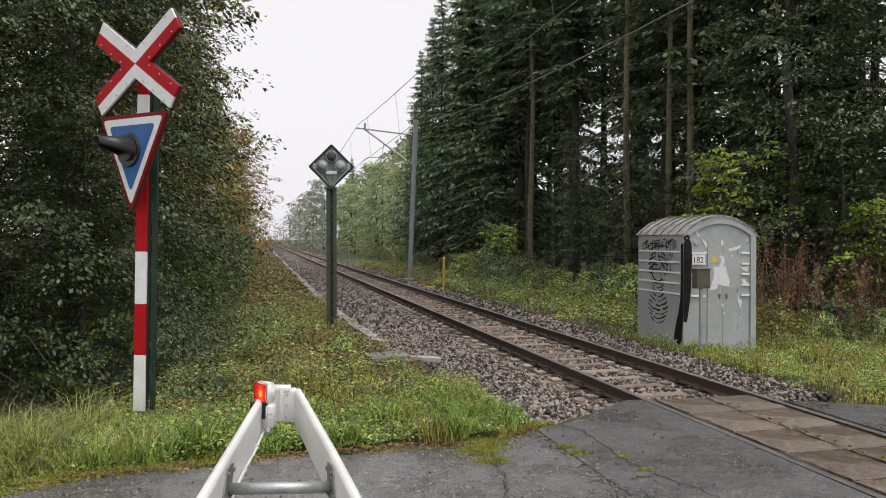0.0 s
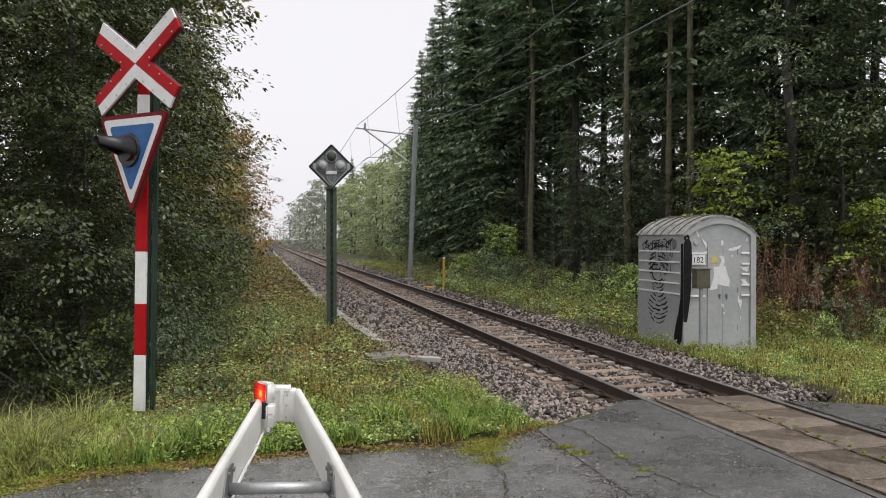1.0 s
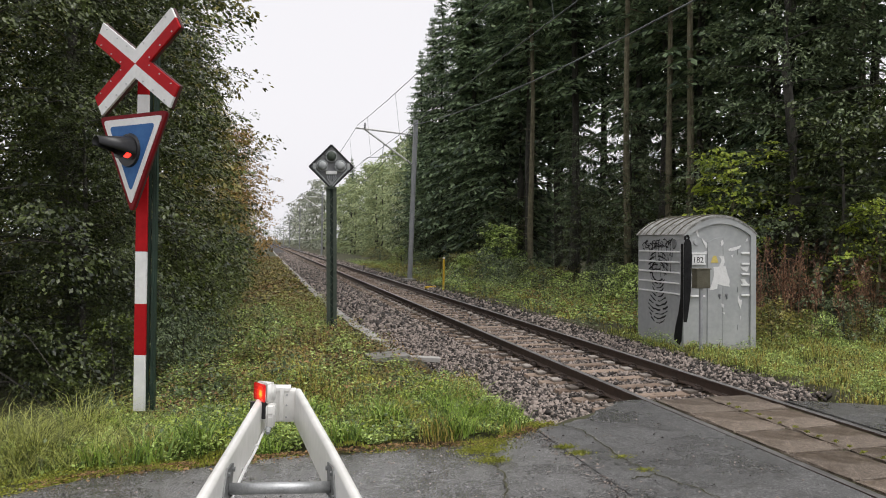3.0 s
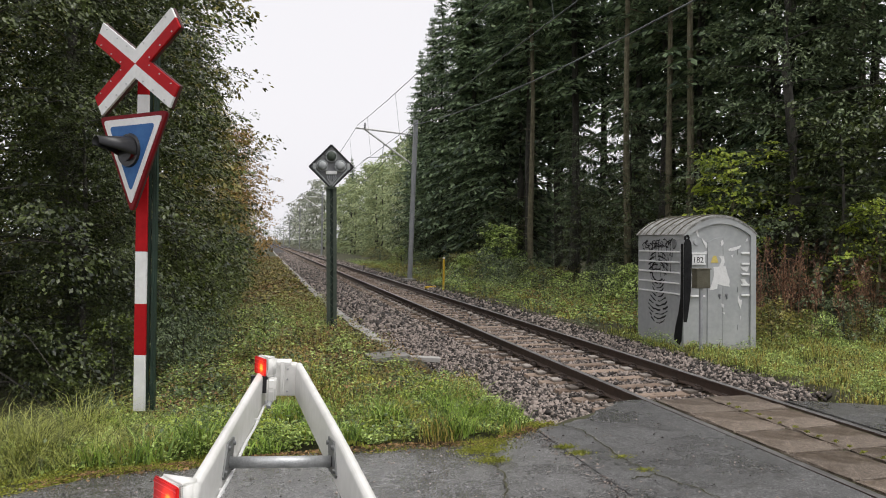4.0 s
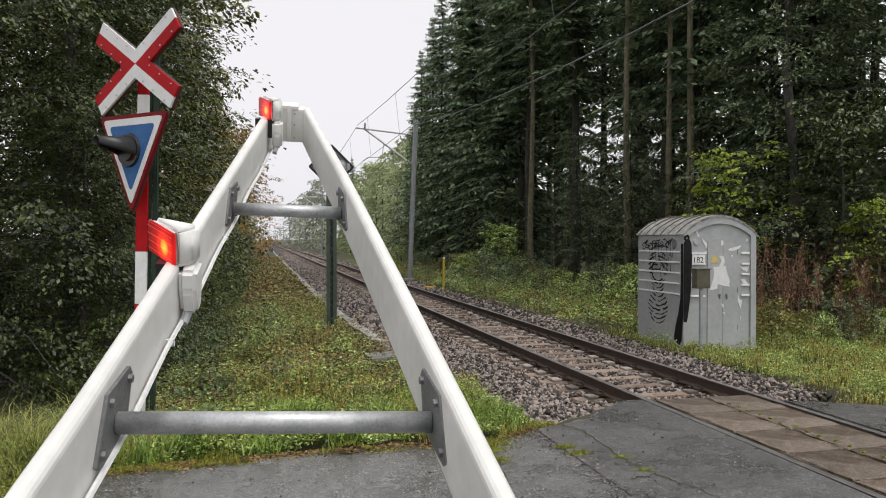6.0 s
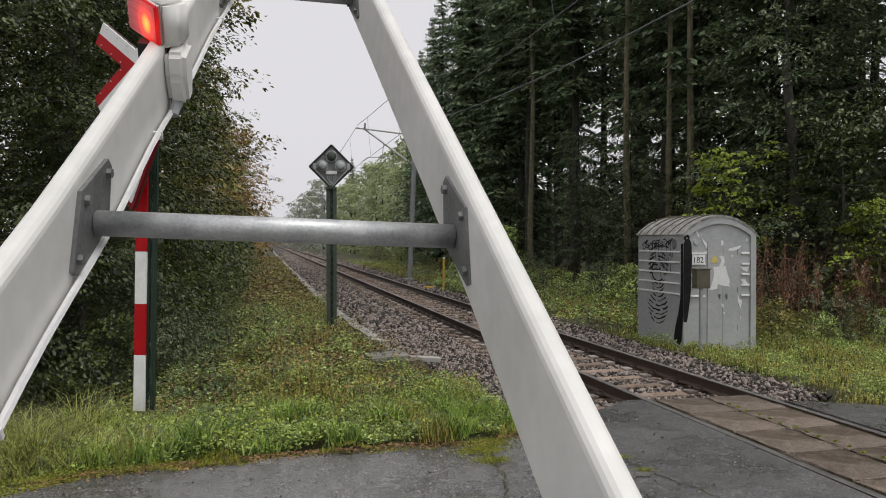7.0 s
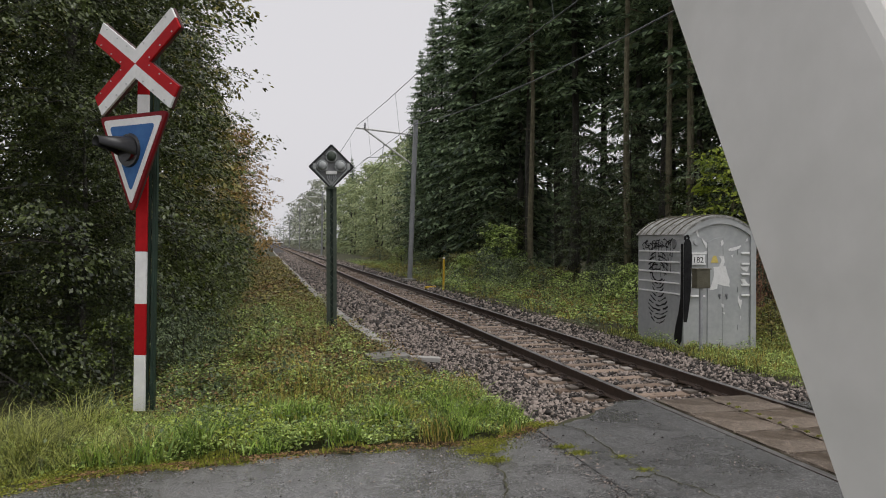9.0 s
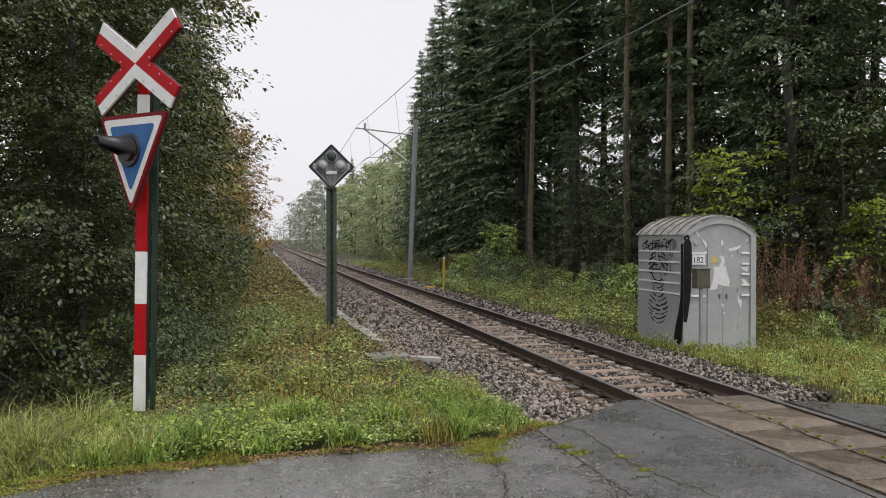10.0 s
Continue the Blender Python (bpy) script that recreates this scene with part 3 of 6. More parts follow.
    for ang in (32.5, -32.5):
        for sx in (-0.68, -0.45, -0.24, 0.24, 0.45, 0.68):
            for sz in (-0.1, 0.1):
                m = plate @ Matrix.Translation((0.06, 0, cz)) @ pose(0, 0, 0, 0, -ang, 0) @ Matrix.Translation((sx, -0.04, sz))
                ob = part("rivet", bm, M["galvanised"], sign) if rivet is None else new("rivet", rivet.data)
                rivet = rivet or ob
                ob.parent = sign
                ob.matrix_basis = m
    # the signal lamp
    lz = 3.03
    lm = plate @ Matrix.Translation((-0.03, 0, lz))
    bm = bmesh.new()
    rod(bm, lm @ Vector((0, -0.05, 0)), lm @ Vector((0, -0.021, 0)), 0.185, 0.195, seg=32)
    lamp = part("lamp_plate", bm, M["black"], sign, "round black lamp plate")
    bm = bmesh.new()
    # hood: the upper part of a tapering tube
    n = 18
    rings = []
    for s, r, dz in ((-0.045, 0.158, 0.0), (-0.18, 0.118, 0.022), (-0.44, 0.068, 0.05)):
        out = [lm @ Vector((r * math.cos(a), s, dz + r * math.sin(a))) for a in np.linspace(radians(-25), radians(205), n)]
        inn = [lm @ Vector(((r - 0.008) * math.cos(a), s, dz + (r - 0.008) * math.sin(a))) for a in np.linspace(radians(-25), radians(205), n)]
        rings.append(([bm.verts.new(v) for v in out], [bm.verts.new(v) for v in inn]))
    for (a, b), (c, d) in zip(rings, rings[1:]):
        for k in range(n - 1):
            bm.faces.new((a[k], a[k + 1], c[k + 1], c[k]))
            bm.faces.new((b[k], d[k], d[k + 1], b[k + 1]))
        for k in (0, n - 1):
            bm.faces.new((a[k], c[k], d[k], b[k]))
    a, b = rings[-1]
    for k in range(n - 1):
        bm.faces.new((a[k], a[k + 1], b[k + 1], b[k]))
    part("lamp_hood", bm, M["black"], sign, "black tapering lamp hood", smooth=True)
    bm = bmesh.new()
    for ring, r in enumerate((0.09,)):
        bmesh.ops.create_uvsphere(bm, u_segments=20, v_segments=10, radius=r)
        bmesh.ops.scale(bm, vec=(1, 0.22, 1), verts=bm.verts)
        bmesh.ops.transform(bm, matrix=lm @ Matrix.Translation((0, -0.05, 0)), verts=bm.verts)
    part("lamp_lens", bm, M["signal_red"], sign, "red signal lens")
    # added dark flap, hinged under the hood's roof, that blanks the lens between flashes
    bm = bmesh.new()
    rod(bm, (0, -0.004, -0.115), (0, 0.004, -0.115), 0.124, seg=28)
    shutter = part("lamp_shutter", bm, M["black"], sign, "added dark flap that covers the lit lens between flashes")
    return sign, shutter, lm @ Matrix.Translation((0, -0.078, 0.118))


SIGN, SHUTTER, SHUTTER_AT = build_sign()


# ---- the railway signal on its lattice post, seen from behind ----
def build_signal():
    sig = empty("railway_signal", pose(1.53, 17.28, -0.2, 0, 0, -5), "diamond railway signal on a mossy green lattice post, its back showing", "signal")
    lattice_post(sig, pose(0, 0, 0), 3.3, 0.145, 0.12, M["moss_steel"], 0.16, 0.042)
    bm = bmesh.new()
    box(bm, -0.06, 0.06, -0.012, 0.012, 0.0, 3.3)
    part("post_web", bm, M["green_steel"], sig, "dark green web between the channels")
    bm = bmesh.new()
    box(bm, -0.11, 0.11, -0.1, 0.1, 3.28, 3.33, 0.005)
    box(bm, -0.03, 0.03, -0.05, 0.05, 3.33, 3.5, 0.005)
    part("post_cap", bm, M["moss_steel"], sig)
    c, d = 3.78, 0.49
    bm = bmesh.new()
    prism(bm, [(0, c - d), (d, c), (0, c + d), (-d, c)], 0.0, 0.02, "xz")
    part("signal_plate", bm, M["dark_grey"], sig, "dark diamond signal plate")
    for a, b in (((0, -d), (d, 0)), ((d, 0), (0, d)), ((0, d), (-d, 0)), ((-d, 0), (0, -d))):
        bm = bmesh.new()
        rod(bm, (a[0], -0.02, c + a[1]), (b[0], -0.02, c + b[1]), 0.02, seg=6)
        part("plate_rim", bm, M["black"], sig)
    for x, z, r in ((0, 0.23, 0.1), (-0.2, 0.02, 0.1), (0.2, 0.02, 0.1)):
        bm = bmesh.new()
        rod(bm, (x, -0.09, c + z), (x, 0, c + z), r, seg=18)
        bmesh.ops.create_uvsphere(bm, u_segments=16, v_segments=8, radius=r, matrix=Matrix.Translation((x, -0.09, c + z)) @ Matrix.Diagonal((0.95, 0.55, 0.95, 1)))
        part("lamp_housing", bm, M["lamp_back"] if x else M["moss_steel"], sig, "grey domed lamp housing", smooth=True)
        bm = bmesh.new()
        pts = [(x + (r + 0.02) * math.cos(a), -0.05, c + z + (r + 0.02) * math.sin(a)) for a in np.linspace(0, 2 * math.pi, 20)]
        tube(bm, pts, [0.012] * 20, 5)
        part("clamp_ring", bm, M["lamp_back"], sig)
    bm = bmesh.new()
    box(bm, -0.12, 0.12, -0.09, 0, c - 0.17, c - 0.1, 0.006)
    part("junction_box", bm, M["tape"], sig, "white cable junction box")
    for s in (-1, 1):
        bm = bmesh.new()
        rod(bm, (s * 0.36, -0.03, c - 0.06), (s * 0.03, -0.03, c - 0.42), 0.014, seg=6)
        part("brace", bm, M["lamp_back"], sig)
        bm = bmesh.new()
        box(bm, s * 0.38 - 0.03, s * 0.38 + 0.03, -0.04, 0, c - 0.06, c + 0.08, 0.004)
        part("bracket", bm, M["lamp_back"], sig)
    for k in range(5):
        bm = bmesh.new()
        x = -0.08 + 0.04 * k
        tube(bm, [(x, -0.05, c - 0.17), (x * 1.2 + 0.01, -0.07, c - 0.26), (x * 0.4, -0.06, c - 0.36), (x * 0.3, -0.03, c - 0.47)], [0.009] * 4, 5)
        part("cable", bm, M["lamp_back"], sig)
    return sig


build_signal()


# ---- the relay hut ----
def ribbon(bm, pts, width, m):
    """A flat stroke of paint a millimetre thick along points on a wall."""
    left, right = [], []
    for i, p in enumerate(pts):
        a, b = Vector(pts[max(i - 1, 0)]), Vector(pts[min(i + 1, len(pts) - 1)])
        d = (b - a).normalized()
        w = width[i] if isinstance(width, (list, tuple)) else width
        nrm = Vector((-d.y, d.x)) * w / 2
        q = Vector(p)
        left.append(bm.verts.new(m @ Vector((q.x + nrm.x, 0, q.y + nrm.y))))
        right.append(bm.verts.new(m @ Vector((q.x - nrm.x, 0, q.y - nrm.y))))
    for i in range(len(pts) - 1):
        bm.faces.new((left[i], left[i + 1], right[i + 1], right[i]))


def build_hut():
    W, D, E, A = 1.5, 1.72, 2.06, 2.4
    hut = empty("relay_hut", pose(7.47, 12.5, -0.08), "small grey railway relay hut with arched roof, graffiti and torn paper", "hut")
    E += 0.08
    A += 0.08

    def arch(w0, w1, e, a, n=14):
        return [(w0 + (w1 - w0) * t, e + (a - e) * math.sin(math.pi * t) ** 0.8) for t in np.linspace(0, 1, n)]
    outline = [(0, 0)] + [(0, E)] + arch(0.03, W - 0.03, E, A - 0.03) + [(W, E), (W, 0)]
    outline = [outline[0]] + outline[1:]
    bm = bmesh.new()
    prism(bm, [(a, b) for a, b in outline], 0.02, D - 0.02, "xz")
    part("body", bm, M["hut"], hut, "light grey painted hut walls")
    # roof shell, with overhang
    bm = bmesh.new()
    top = arch(-0.03, W + 0.03, E - 0.02, A, 18)
    low = arch(0.0, W, E - 0.03, A - 0.05, 18)
    prism(bm, top + low[::-1], -0.03, D + 0.03, "xz")
    part("roof", bm, M["hut_roof"], hut, "arched grey roof stained with lichen")
    for k in range(6):
        y = 0.2 + k * (D - 0.3) / 5
        bm = bmesh.new()
        t = arch(-0.032, W + 0.032, E - 0.018, A + 0.012, 18)
        tube(bm, [(a, y, b) for a, b in t], [0.012] * 18, 5)
        part("roof_seam", bm, M["olive"], hut, "dark lichen-grown roof seam")
    # front frame
    fr = [(0.0, 0), (0.0, E)] + arch(0.02, W - 0.02, E, A - 0.03, 16) + [(W, E), (W, 0)]
    inn = [(0.11, 0), (0.11, E - 0.04)] + arch(0.12, W - 0.12, E - 0.04, A - 0.16, 16) + [(W - 0.11, E - 0.04), (W - 0.11, 0)]
    bm = bmesh.new()
    for y0, y1 in ((-0.02, 0.02),):
        fo = [bm.verts.new((a, y0, b)) for a, b in fr]
        fi = [bm.verts.new((a, y0, b)) for a, b in inn]
        bo = [bm.verts.new((a, y1, b)) for a, b in fr]
        bi = [bm.verts.new((a, y1, b)) for a, b in inn]
        for k in range(len(fr) - 1):
            bm.faces.new((fo[k], fo[k + 1], fi[k + 1], fi[k]))
            bm.faces.new((fo[k], bo[k], bo[k + 1], fo[k + 1]))
            bm.faces.new((fi[k], fi[k + 1], bi[k + 1], bi[k]))
    part("front_frame", bm, M["hut"], hut)
    # two door leaves with an arched head
    d0, d1, mid = 0.5, 1.13, 0.815
    for a, b in ((d0, mid - 0.003), (mid + 0.003, d1)):
        n = 8
        pts = [(a, 0.06)] + [(x, 1.98 + 0.09 * math.sin(math.pi * (x - d0) / (d1 - d0))) for x in np.linspace(a, b, n)] + [(b, 0.06)]
        bm = bmesh.new()
        prism(bm, pts, 0.0, 0.016, "xz")
        door = part("door", bm, M["hut"], hut, "grey steel door leaf")
        bm = bmesh.new()
        hx = b - 0.07 if a == d0 else a + 0.07
        rod(bm, (hx, -0.012, 1.0), (hx, 0.0, 1.0), 0.03, seg=14)
        box(bm, hx - 0.008, hx + 0.008, -0.03, -0.01, 0.93, 1.01, 0.003)
        part("door_handle", bm, M["dark_grey"], door, "dark recessed door handle")
        for z in (0.4, 1.1, 1.8):
            bm = bmesh.new()
            ex = a + 0.004 if a == d0 else b - 0.004
            rod(bm, (ex, -0.006, z - 0.05), (ex, -0.006, z + 0.05), 0.01, seg=8)
            part("hinge", bm, M["hut"], door)
    # ribs on the front, on both sides of the doors, and on the side wall
    for x0, x1 in ((0.16, 0.45), (1.2, 1.37)):
        for k in range(5):
            z = 1.77 - 0.195 * k
            bm = bmesh.new()
            box(bm, x0, x1, -0.012, 0.02, z - 0.017, z + 0.017, 0.006)
            part("rib", bm, M["sign_white"], hut, "pale pressed rib")
    for k in range(5):
        z = 1.8 - 0.195 * k
        bm = bmesh.new()
        box(bm, -0.02, 0.01, 0.12, D - 0.08, z - 0.014, z + 0.014, 0.006)
        part("rib", bm, M["sign_white"], hut, "pale pressed rib")
    bm = bmesh.new()
    box(bm, 0.02, W - 0.02, 0.0, D, -0.12, 0.05, 0.01)
    part("plinth", bm, M["concrete"], hut)
    bm = bmesh.new()
    rod(bm, (-0.02, 0.3, E - 0.18), (0.03, 0.3, E - 0.18), 0.075, seg=18)
    part("side_vent", bm, M["dark_grey"], hut, "round dark vent")
    bm = bmesh.new()
    rod(bm, (0.27, -0.004, E - 0.16), (0.27, 0.02, E - 0.16), 0.055, seg=18)
    part("front_vent", bm, M["hut"], hut)
    # number plate of the hut and warning mark
    bm = bmesh.new()
    box(bm, 0.17, 0.43, -0.022, -0.013, 1.58, 1.74, 0.004)
    plate = part("number_plate", bm, M["sign_white"], hut, "white plate with black figures")
    cu = bpy.data.curves.new("figures", "FONT")
    cu.body, cu.size, cu.extrude = "182", 0.15, 0.001
    tmp = new("figures_text", cu)
    me = bpy.data.meshes.new_from_object(tmp.evaluated_get(bpy.context.evaluated_depsgraph_get()))
    bpy.data.objects.remove(tmp)
    me.materials.clear()
    me.materials.append(M["black"])
    fig = new("figures", me)
    fig.parent = plate
    fig.matrix_basis = pose(0.178, -0.024, 1.605, 90, 0, 0)
    bm = bmesh.new()
    prism(bm, [(0.56, 1.6), (0.72, 1.6), (0.67, 1.73), (0.61, 1.73)], -0.006, 0.0, "xz")
    part("warning_mark", bm, M["warn"], hut, "faded yellow warning triangle")
    # torn paper on the front
    rng = random.Random(21)
    scraps = [[(0.62, 1.52), (0.86, 1.54), (0.95, 1.3), (0.95, 1.15), (0.82, 1.18), (0.71, 1.2), (0.7, 1.13), (0.53, 1.09), (0.62, 1.3)],
              [(0.73, 1.72), (0.83, 1.73), (0.85, 1.6), (0.8, 1.5), (0.74, 1.53), (0.78, 1.64)],
              [(0.26, 2.28), (0.3, 2.2), (0.33, 2.06), (0.29, 2.1), (0.25, 2.2)],
              [(0.38, 2.05), (0.48, 1.97), (0.54, 1.89), (0.47, 1.87), (0.43, 1.96)],
              [(0.43, 1.81), (0.53, 1.82), (0.54, 1.76), (0.42, 1.75)],
              [(0.92, 1.86), (1.18, 1.92), (1.16, 1.86), (1.02, 1.81), (0.94, 1.82)],
              [(0.98, 1.74), (1.03, 1.75), (1.01, 1.69)],
              [(1.08, 0.99), (1.14, 0.98), (1.17, 0.91), (1.22, 0.9), (1.2, 0.74), (1.15, 0.84)],
              [(0.78, 0.85), (0.83, 0.83), (0.84, 0.76), (0.79, 0.78)], [(0.81, 0.68), (0.86, 0.68), (0.85, 0.64)],
              [(1.18, 1.52), (1.36, 1.53), (1.33, 1.43), (1.24, 1.46)], [(1.18, 1.3), (1.28, 1.29), (1.35, 1.2), (1.24, 1.21)],
              [(0.75, 2.0), (0.81, 2.02), (0.82, 1.93), (0.76, 1.9)], [(1.28, 1.98), (1.33, 2.06), (1.33, 2.0)], [(1.18, 0.62), (1.2, 0.6), (1.19, 0.52)]]
    for lay, poly in enumerate(scraps):
        # torn edges: each side broken into short uneven steps
        pts = []
        for (xa, za), (xb, zb) in zip(poly, poly[1:] + poly[:1]):
            for t in (0.0, 0.33, 0.66):
                pts.append((xa + (xb - xa) * t + rng.uniform(-0.008, 0.008), za + (zb - za) * t + rng.uniform(-0.008, 0.008)))
        cx = sum(x for x, z in poly) / len(poly)
        bm = bmesh.new()
        base_y = (-0.004 if 0.48 < cx < 1.14 else 0.012) - 0.0005 * lay
        prism(bm, pts, base_y, base_y + 0.003, "xz")
        part("torn_paper", bm, M["tape"], hut, "scrap of torn white paper")
    # spray paint on the side wall: its own plane, x runs towards the front
    wall = Matrix.Translation((-0.005, 0, 0)) @ Matrix(((0, 1, 0, 0), (-1, 0, 0, D), (0, 0, 1, 0), (0, 0, 0, 1)))
    bm = bmesh.new()
    for k in range(15):
        z = 1.7 - k * 0.085
        w = 0.34 + 0.1 * math.sin(k * 0.7)
        pts = [(0.82 + w * (t - 0.5) * 1.7, z - 0.1 * (1 - (2 * t - 1) ** 2) * (1 if k > 4 else -1) + rng.uniform(-0.01, 0.01)) for t in np.linspace(0, 1, 9)]
        cut = rng.randint(2, 6)
        ribbon(bm, pts[:cut], [0.012 + 0.03 * rng.random() for _ in pts[:cut]], wall)
        ribbon(bm, pts[cut:], [0.012 + 0.03 * rng.random() for _ in pts[cut:]], wall) if len(pts) - cut > 1 else None
    for k in range(16):
        x, z = 0.3 + 0.075 * k, 1.93 + rng.uniform(-0.05, 0.04)
        pts = [(x + 0.09 * math.cos(a + k) * rng.uniform(0.6, 1.2), z + 0.07 * math.sin(a + k) * rng.uniform(0.6, 1.2)) for a in np.linspace(0, rng.uniform(2, 5.5), 9)]
        ribbon(bm, pts, 0.022, wall)
    for k in range(9):
        x = 0.45 + 0.11 * k
        pts = [(x + 0.06 * math.sin(t * 3 + k), 1.95 - t * rng.uniform(0.3, 0.7)) for t in np.linspace(0, 1, 6)]
        ribbon(bm, pts, 0.014, wall)
    pts = [(0.82 + 0.24 * math.cos(a), 1.42 + 0.2 * math.sin(a)) for a in np.linspace(0.3, 5.5, 16)]
    ribbon(bm, pts, 0.04, wall)
    part("graffiti", bm, M["spray"], hut, "black sprayed graffiti on the side wall")
    bm = bmesh.new()
    front = Matrix.Translation((0, -0.024, 0))
    ribbon(bm, [(0.03, 0.52), (0.05, 0.75), (0.07, 1.1), (0.075, 1.4), (0.08, 1.7), (0.075, 1.96), (0.06, 2.04)], [0.07, 0.11, 0.15, 0.16, 0.17, 0.15, 0.08], front)
    ribbon(bm, [(D - 0.2, 0.12), (D - 0.17, 0.2), (D - 0.13, 0.42), (D - 0.07, 0.66), (D - 0.035, 0.95), (D - 0.03, 1.4), (D - 0.035, 1.95)], [0.2, 0.27, 0.24, 0.17, 0.1, 0.09, 0.08], wall)
    ribbon(bm, [(0.02, 2.02), (0.03, 2.08), (0.07, 2.1), (0.1, 2.04)], 0.05, front)
    part("graffiti", bm, M["spray"], hut, "thick black paint stroke down the corner")


build_hut()


def build_post_box():
    pb = empty("post_box_cabinet", pose(7.44, 11.87, -0.1), "small olive control box on a steel post by the hut", "control box")
    bm = bmesh.new()
    rod(bm, (0, 0, 0), (0, 0, 1.2), 0.036, seg=12)
    part("post", bm, M["mast_grey"], pb, "grey steel post")
    bm = bmesh.new()
    box(bm, -0.13, 0.13, -0.08, 0.08, 1.2, 1.53, 0.008)
    bx = part("box", bm, M["olive"], pb, "olive brown steel box")
    bm = bmesh.new()
    box(bm, -0.145, 0.145, -0.1, 0.1, 1.53, 1.545, 0.004)
    part("box_lid", bm, M["olive"], bx)
    bm = bmesh.new()
    box(bm, -0.115, 0.115, -0.086, -0.08, 1.22, 1.51, 0.002)
    part("box_door", bm, M["olive"], bx)


build_post_box()


# ---- the overhead line ----
def build_mast():
    mast = empty("catenary_mast", pose(7.1, 37.0, -0.1, 0, 2.3, 0), "grey steel overhead line mast with a bracket arm", "mast", "overhead line masts")
    bm = bmesh.new()
    for s in (-1, 1):
        box(bm, s * 0.09 - 0.012, s * 0.09 + 0.012, -0.11, 0.11, 0, 7.95)
    box(bm, -0.08, 0.08, -0.012, 0.012, 0, 7.95)
    part("post", bm, M["mast_grey"], mast, "grey H-section steel post")
    bm = bmesh.new()
    box(bm, -0.3, 0.3, -0.3, 0.3, -0.3, 0.12, 0.02)
    part("footing", bm, M["concrete"], mast)
    bm = bmesh.new()
    rod(bm, (-0.1, 0, 7.2), (-2.95, 0, 7.35), 0.045, seg=8)
    part("top_tube", bm, M["tape"], mast, "pale steel bracket tube")
    bm = bmesh.new()
    rod(bm, (-0.1, 0, 5.75), (-2.5, 0, 7.3), 0.045, seg=8)
    part("strut", bm, M["tape"], mast, "pale steel strut")
    bm = bmesh.new()
    for p, q in (((-0.1, 0, 5.75), (-0.4, 0, 5.95)), ((-0.12, 0, 7.2), (-0.45, 0, 7.22)), ((-2.5, 0, 7.3), (-2.5, 0, 7.62))):
        for k in range(4):
            t0 = k / 4
            a = Vector(p).lerp(Vector(q), t0)
            b = Vector(p).lerp(Vector(q), t0 + 0.12)
            rod(bm, a, b, 0.055, seg=10)
        rod(bm, p, q, 0.025, seg=8)
    part("insulator", bm, M["dark_grey"], mast, "ribbed brown insulators")
    bm = bmesh.new()
    tube(bm, [(-1.55, 0, 6.68), (-1.6, 0, 6.05), (-1.55, 0, 6.02)], [0.02] * 3, 6)
    tube(bm, [(-0.75, 0, 6.17), (-1.6, 0, 6.02), (-2.3, 0, 5.95), (-2.6, 0, 5.72)], [0.022, 0.022, 0.02, 0.014], 6)
    part("steady_arm", bm, M["lamp_back"], mast, "curved steady arm")
    for k in range(1, 6):
        c = copy_thing(mast, pose(7.1 + 0.05 * k, 37.0 + 57.5 * k, -0.1, 0, 1.0, 0))
    copy_thing(mast, pose(7.1, -21.0, -0.1, 0, 0.5, 0))

    def wire(name, x0, zs, ys, r, label):
        bm = bmesh.new()
        pts = []
        for (ya, za), (yb, zb), sag in zip(zip(ys, zs), list(zip(ys, zs))[1:], [1.0] * 9):
            for t in np.linspace(0, 1, 14)[:-1]:
                pts.append((x0, ya + (yb - ya) * t, za + (zb - za) * t - (4 * t * (1 - t)) * SAG[name]))
        pts.append((x0, ys[-1], zs[-1]))
        tube(bm, pts, [r] * len(pts), 5)
        ob = mesh_ob(name, bm, M["wire"])
        tagged(ob, label, "cable", kind="structure")
    SAG = {"messenger_wire": 0.75, "contact_wire": 0.06, "feeder_wire": 1.5}
    yy = [-20.5 + 57.5 * k for k in range(7)]
    wire("messenger_wire", 4.55, [7.5] * 7, yy, 0.012, "grey steel messenger cable of the overhead line")
    wire("contact_wire", 4.7, [5.65] * 7, yy, 0.01, "thin overhead contact wire over the track")
    wire("feeder_wire", 7.38, [7.6] * 7, yy, 0.017, "pale thick feeder cable from mast to mast")
    bm = bmesh.new()
    for y0 in yy[:4]:
        for t in np.linspace(0.06, 0.94, 8):
            zt = 7.5 - 4 * t * (1 - t) * 0.75
            zc = 5.65 - 4 * t * (1 - t) * 0.06
            rod(bm, (4.55, y0 + 57.5 * t, zt), (4.7, y0 + 57.5 * t, zc), 0.005, seg=4, caps=False)
    tagged(mesh_ob("dropper_wires", bm, M["wire"]), "thin droppers hanging from the messenger cable", "cable", kind="structure")


build_mast()


def build_stake():
    st = empty("marker_stake", pose(7.1, 29.8, -0.1, 0, 1, 0), "yellow plastic cable marker stake in the verge", "marker stake")
    bm = bmesh.new()
    rod(bm, (0, 0, 0), (0, 0, 1.28), 0.042, 0.04, seg=10)
    part("tube", bm, M["yellow"], st, "yellow tube")
    bm = bmesh.new()
    rod(bm, (0, 0, 1.28), (0, 0, 1.34), 0.046, 0.03, seg=10)
    part("cap", bm, M["tape"], st, "pale cap")
    bm = bmesh.new()
    box(bm, -0.22, 0.22, -0.1, 0.1, -0.02, 0.09, 0.02)
    ob = mesh_ob("marker_stone", bm, M["yellow"])
    ob.matrix_world = pose(6.95, 31.6, -0.12, 0, 0, 10)
    tagged(ob, "low faded orange marker stone beside the ballast", "marker stone")


build_stake()


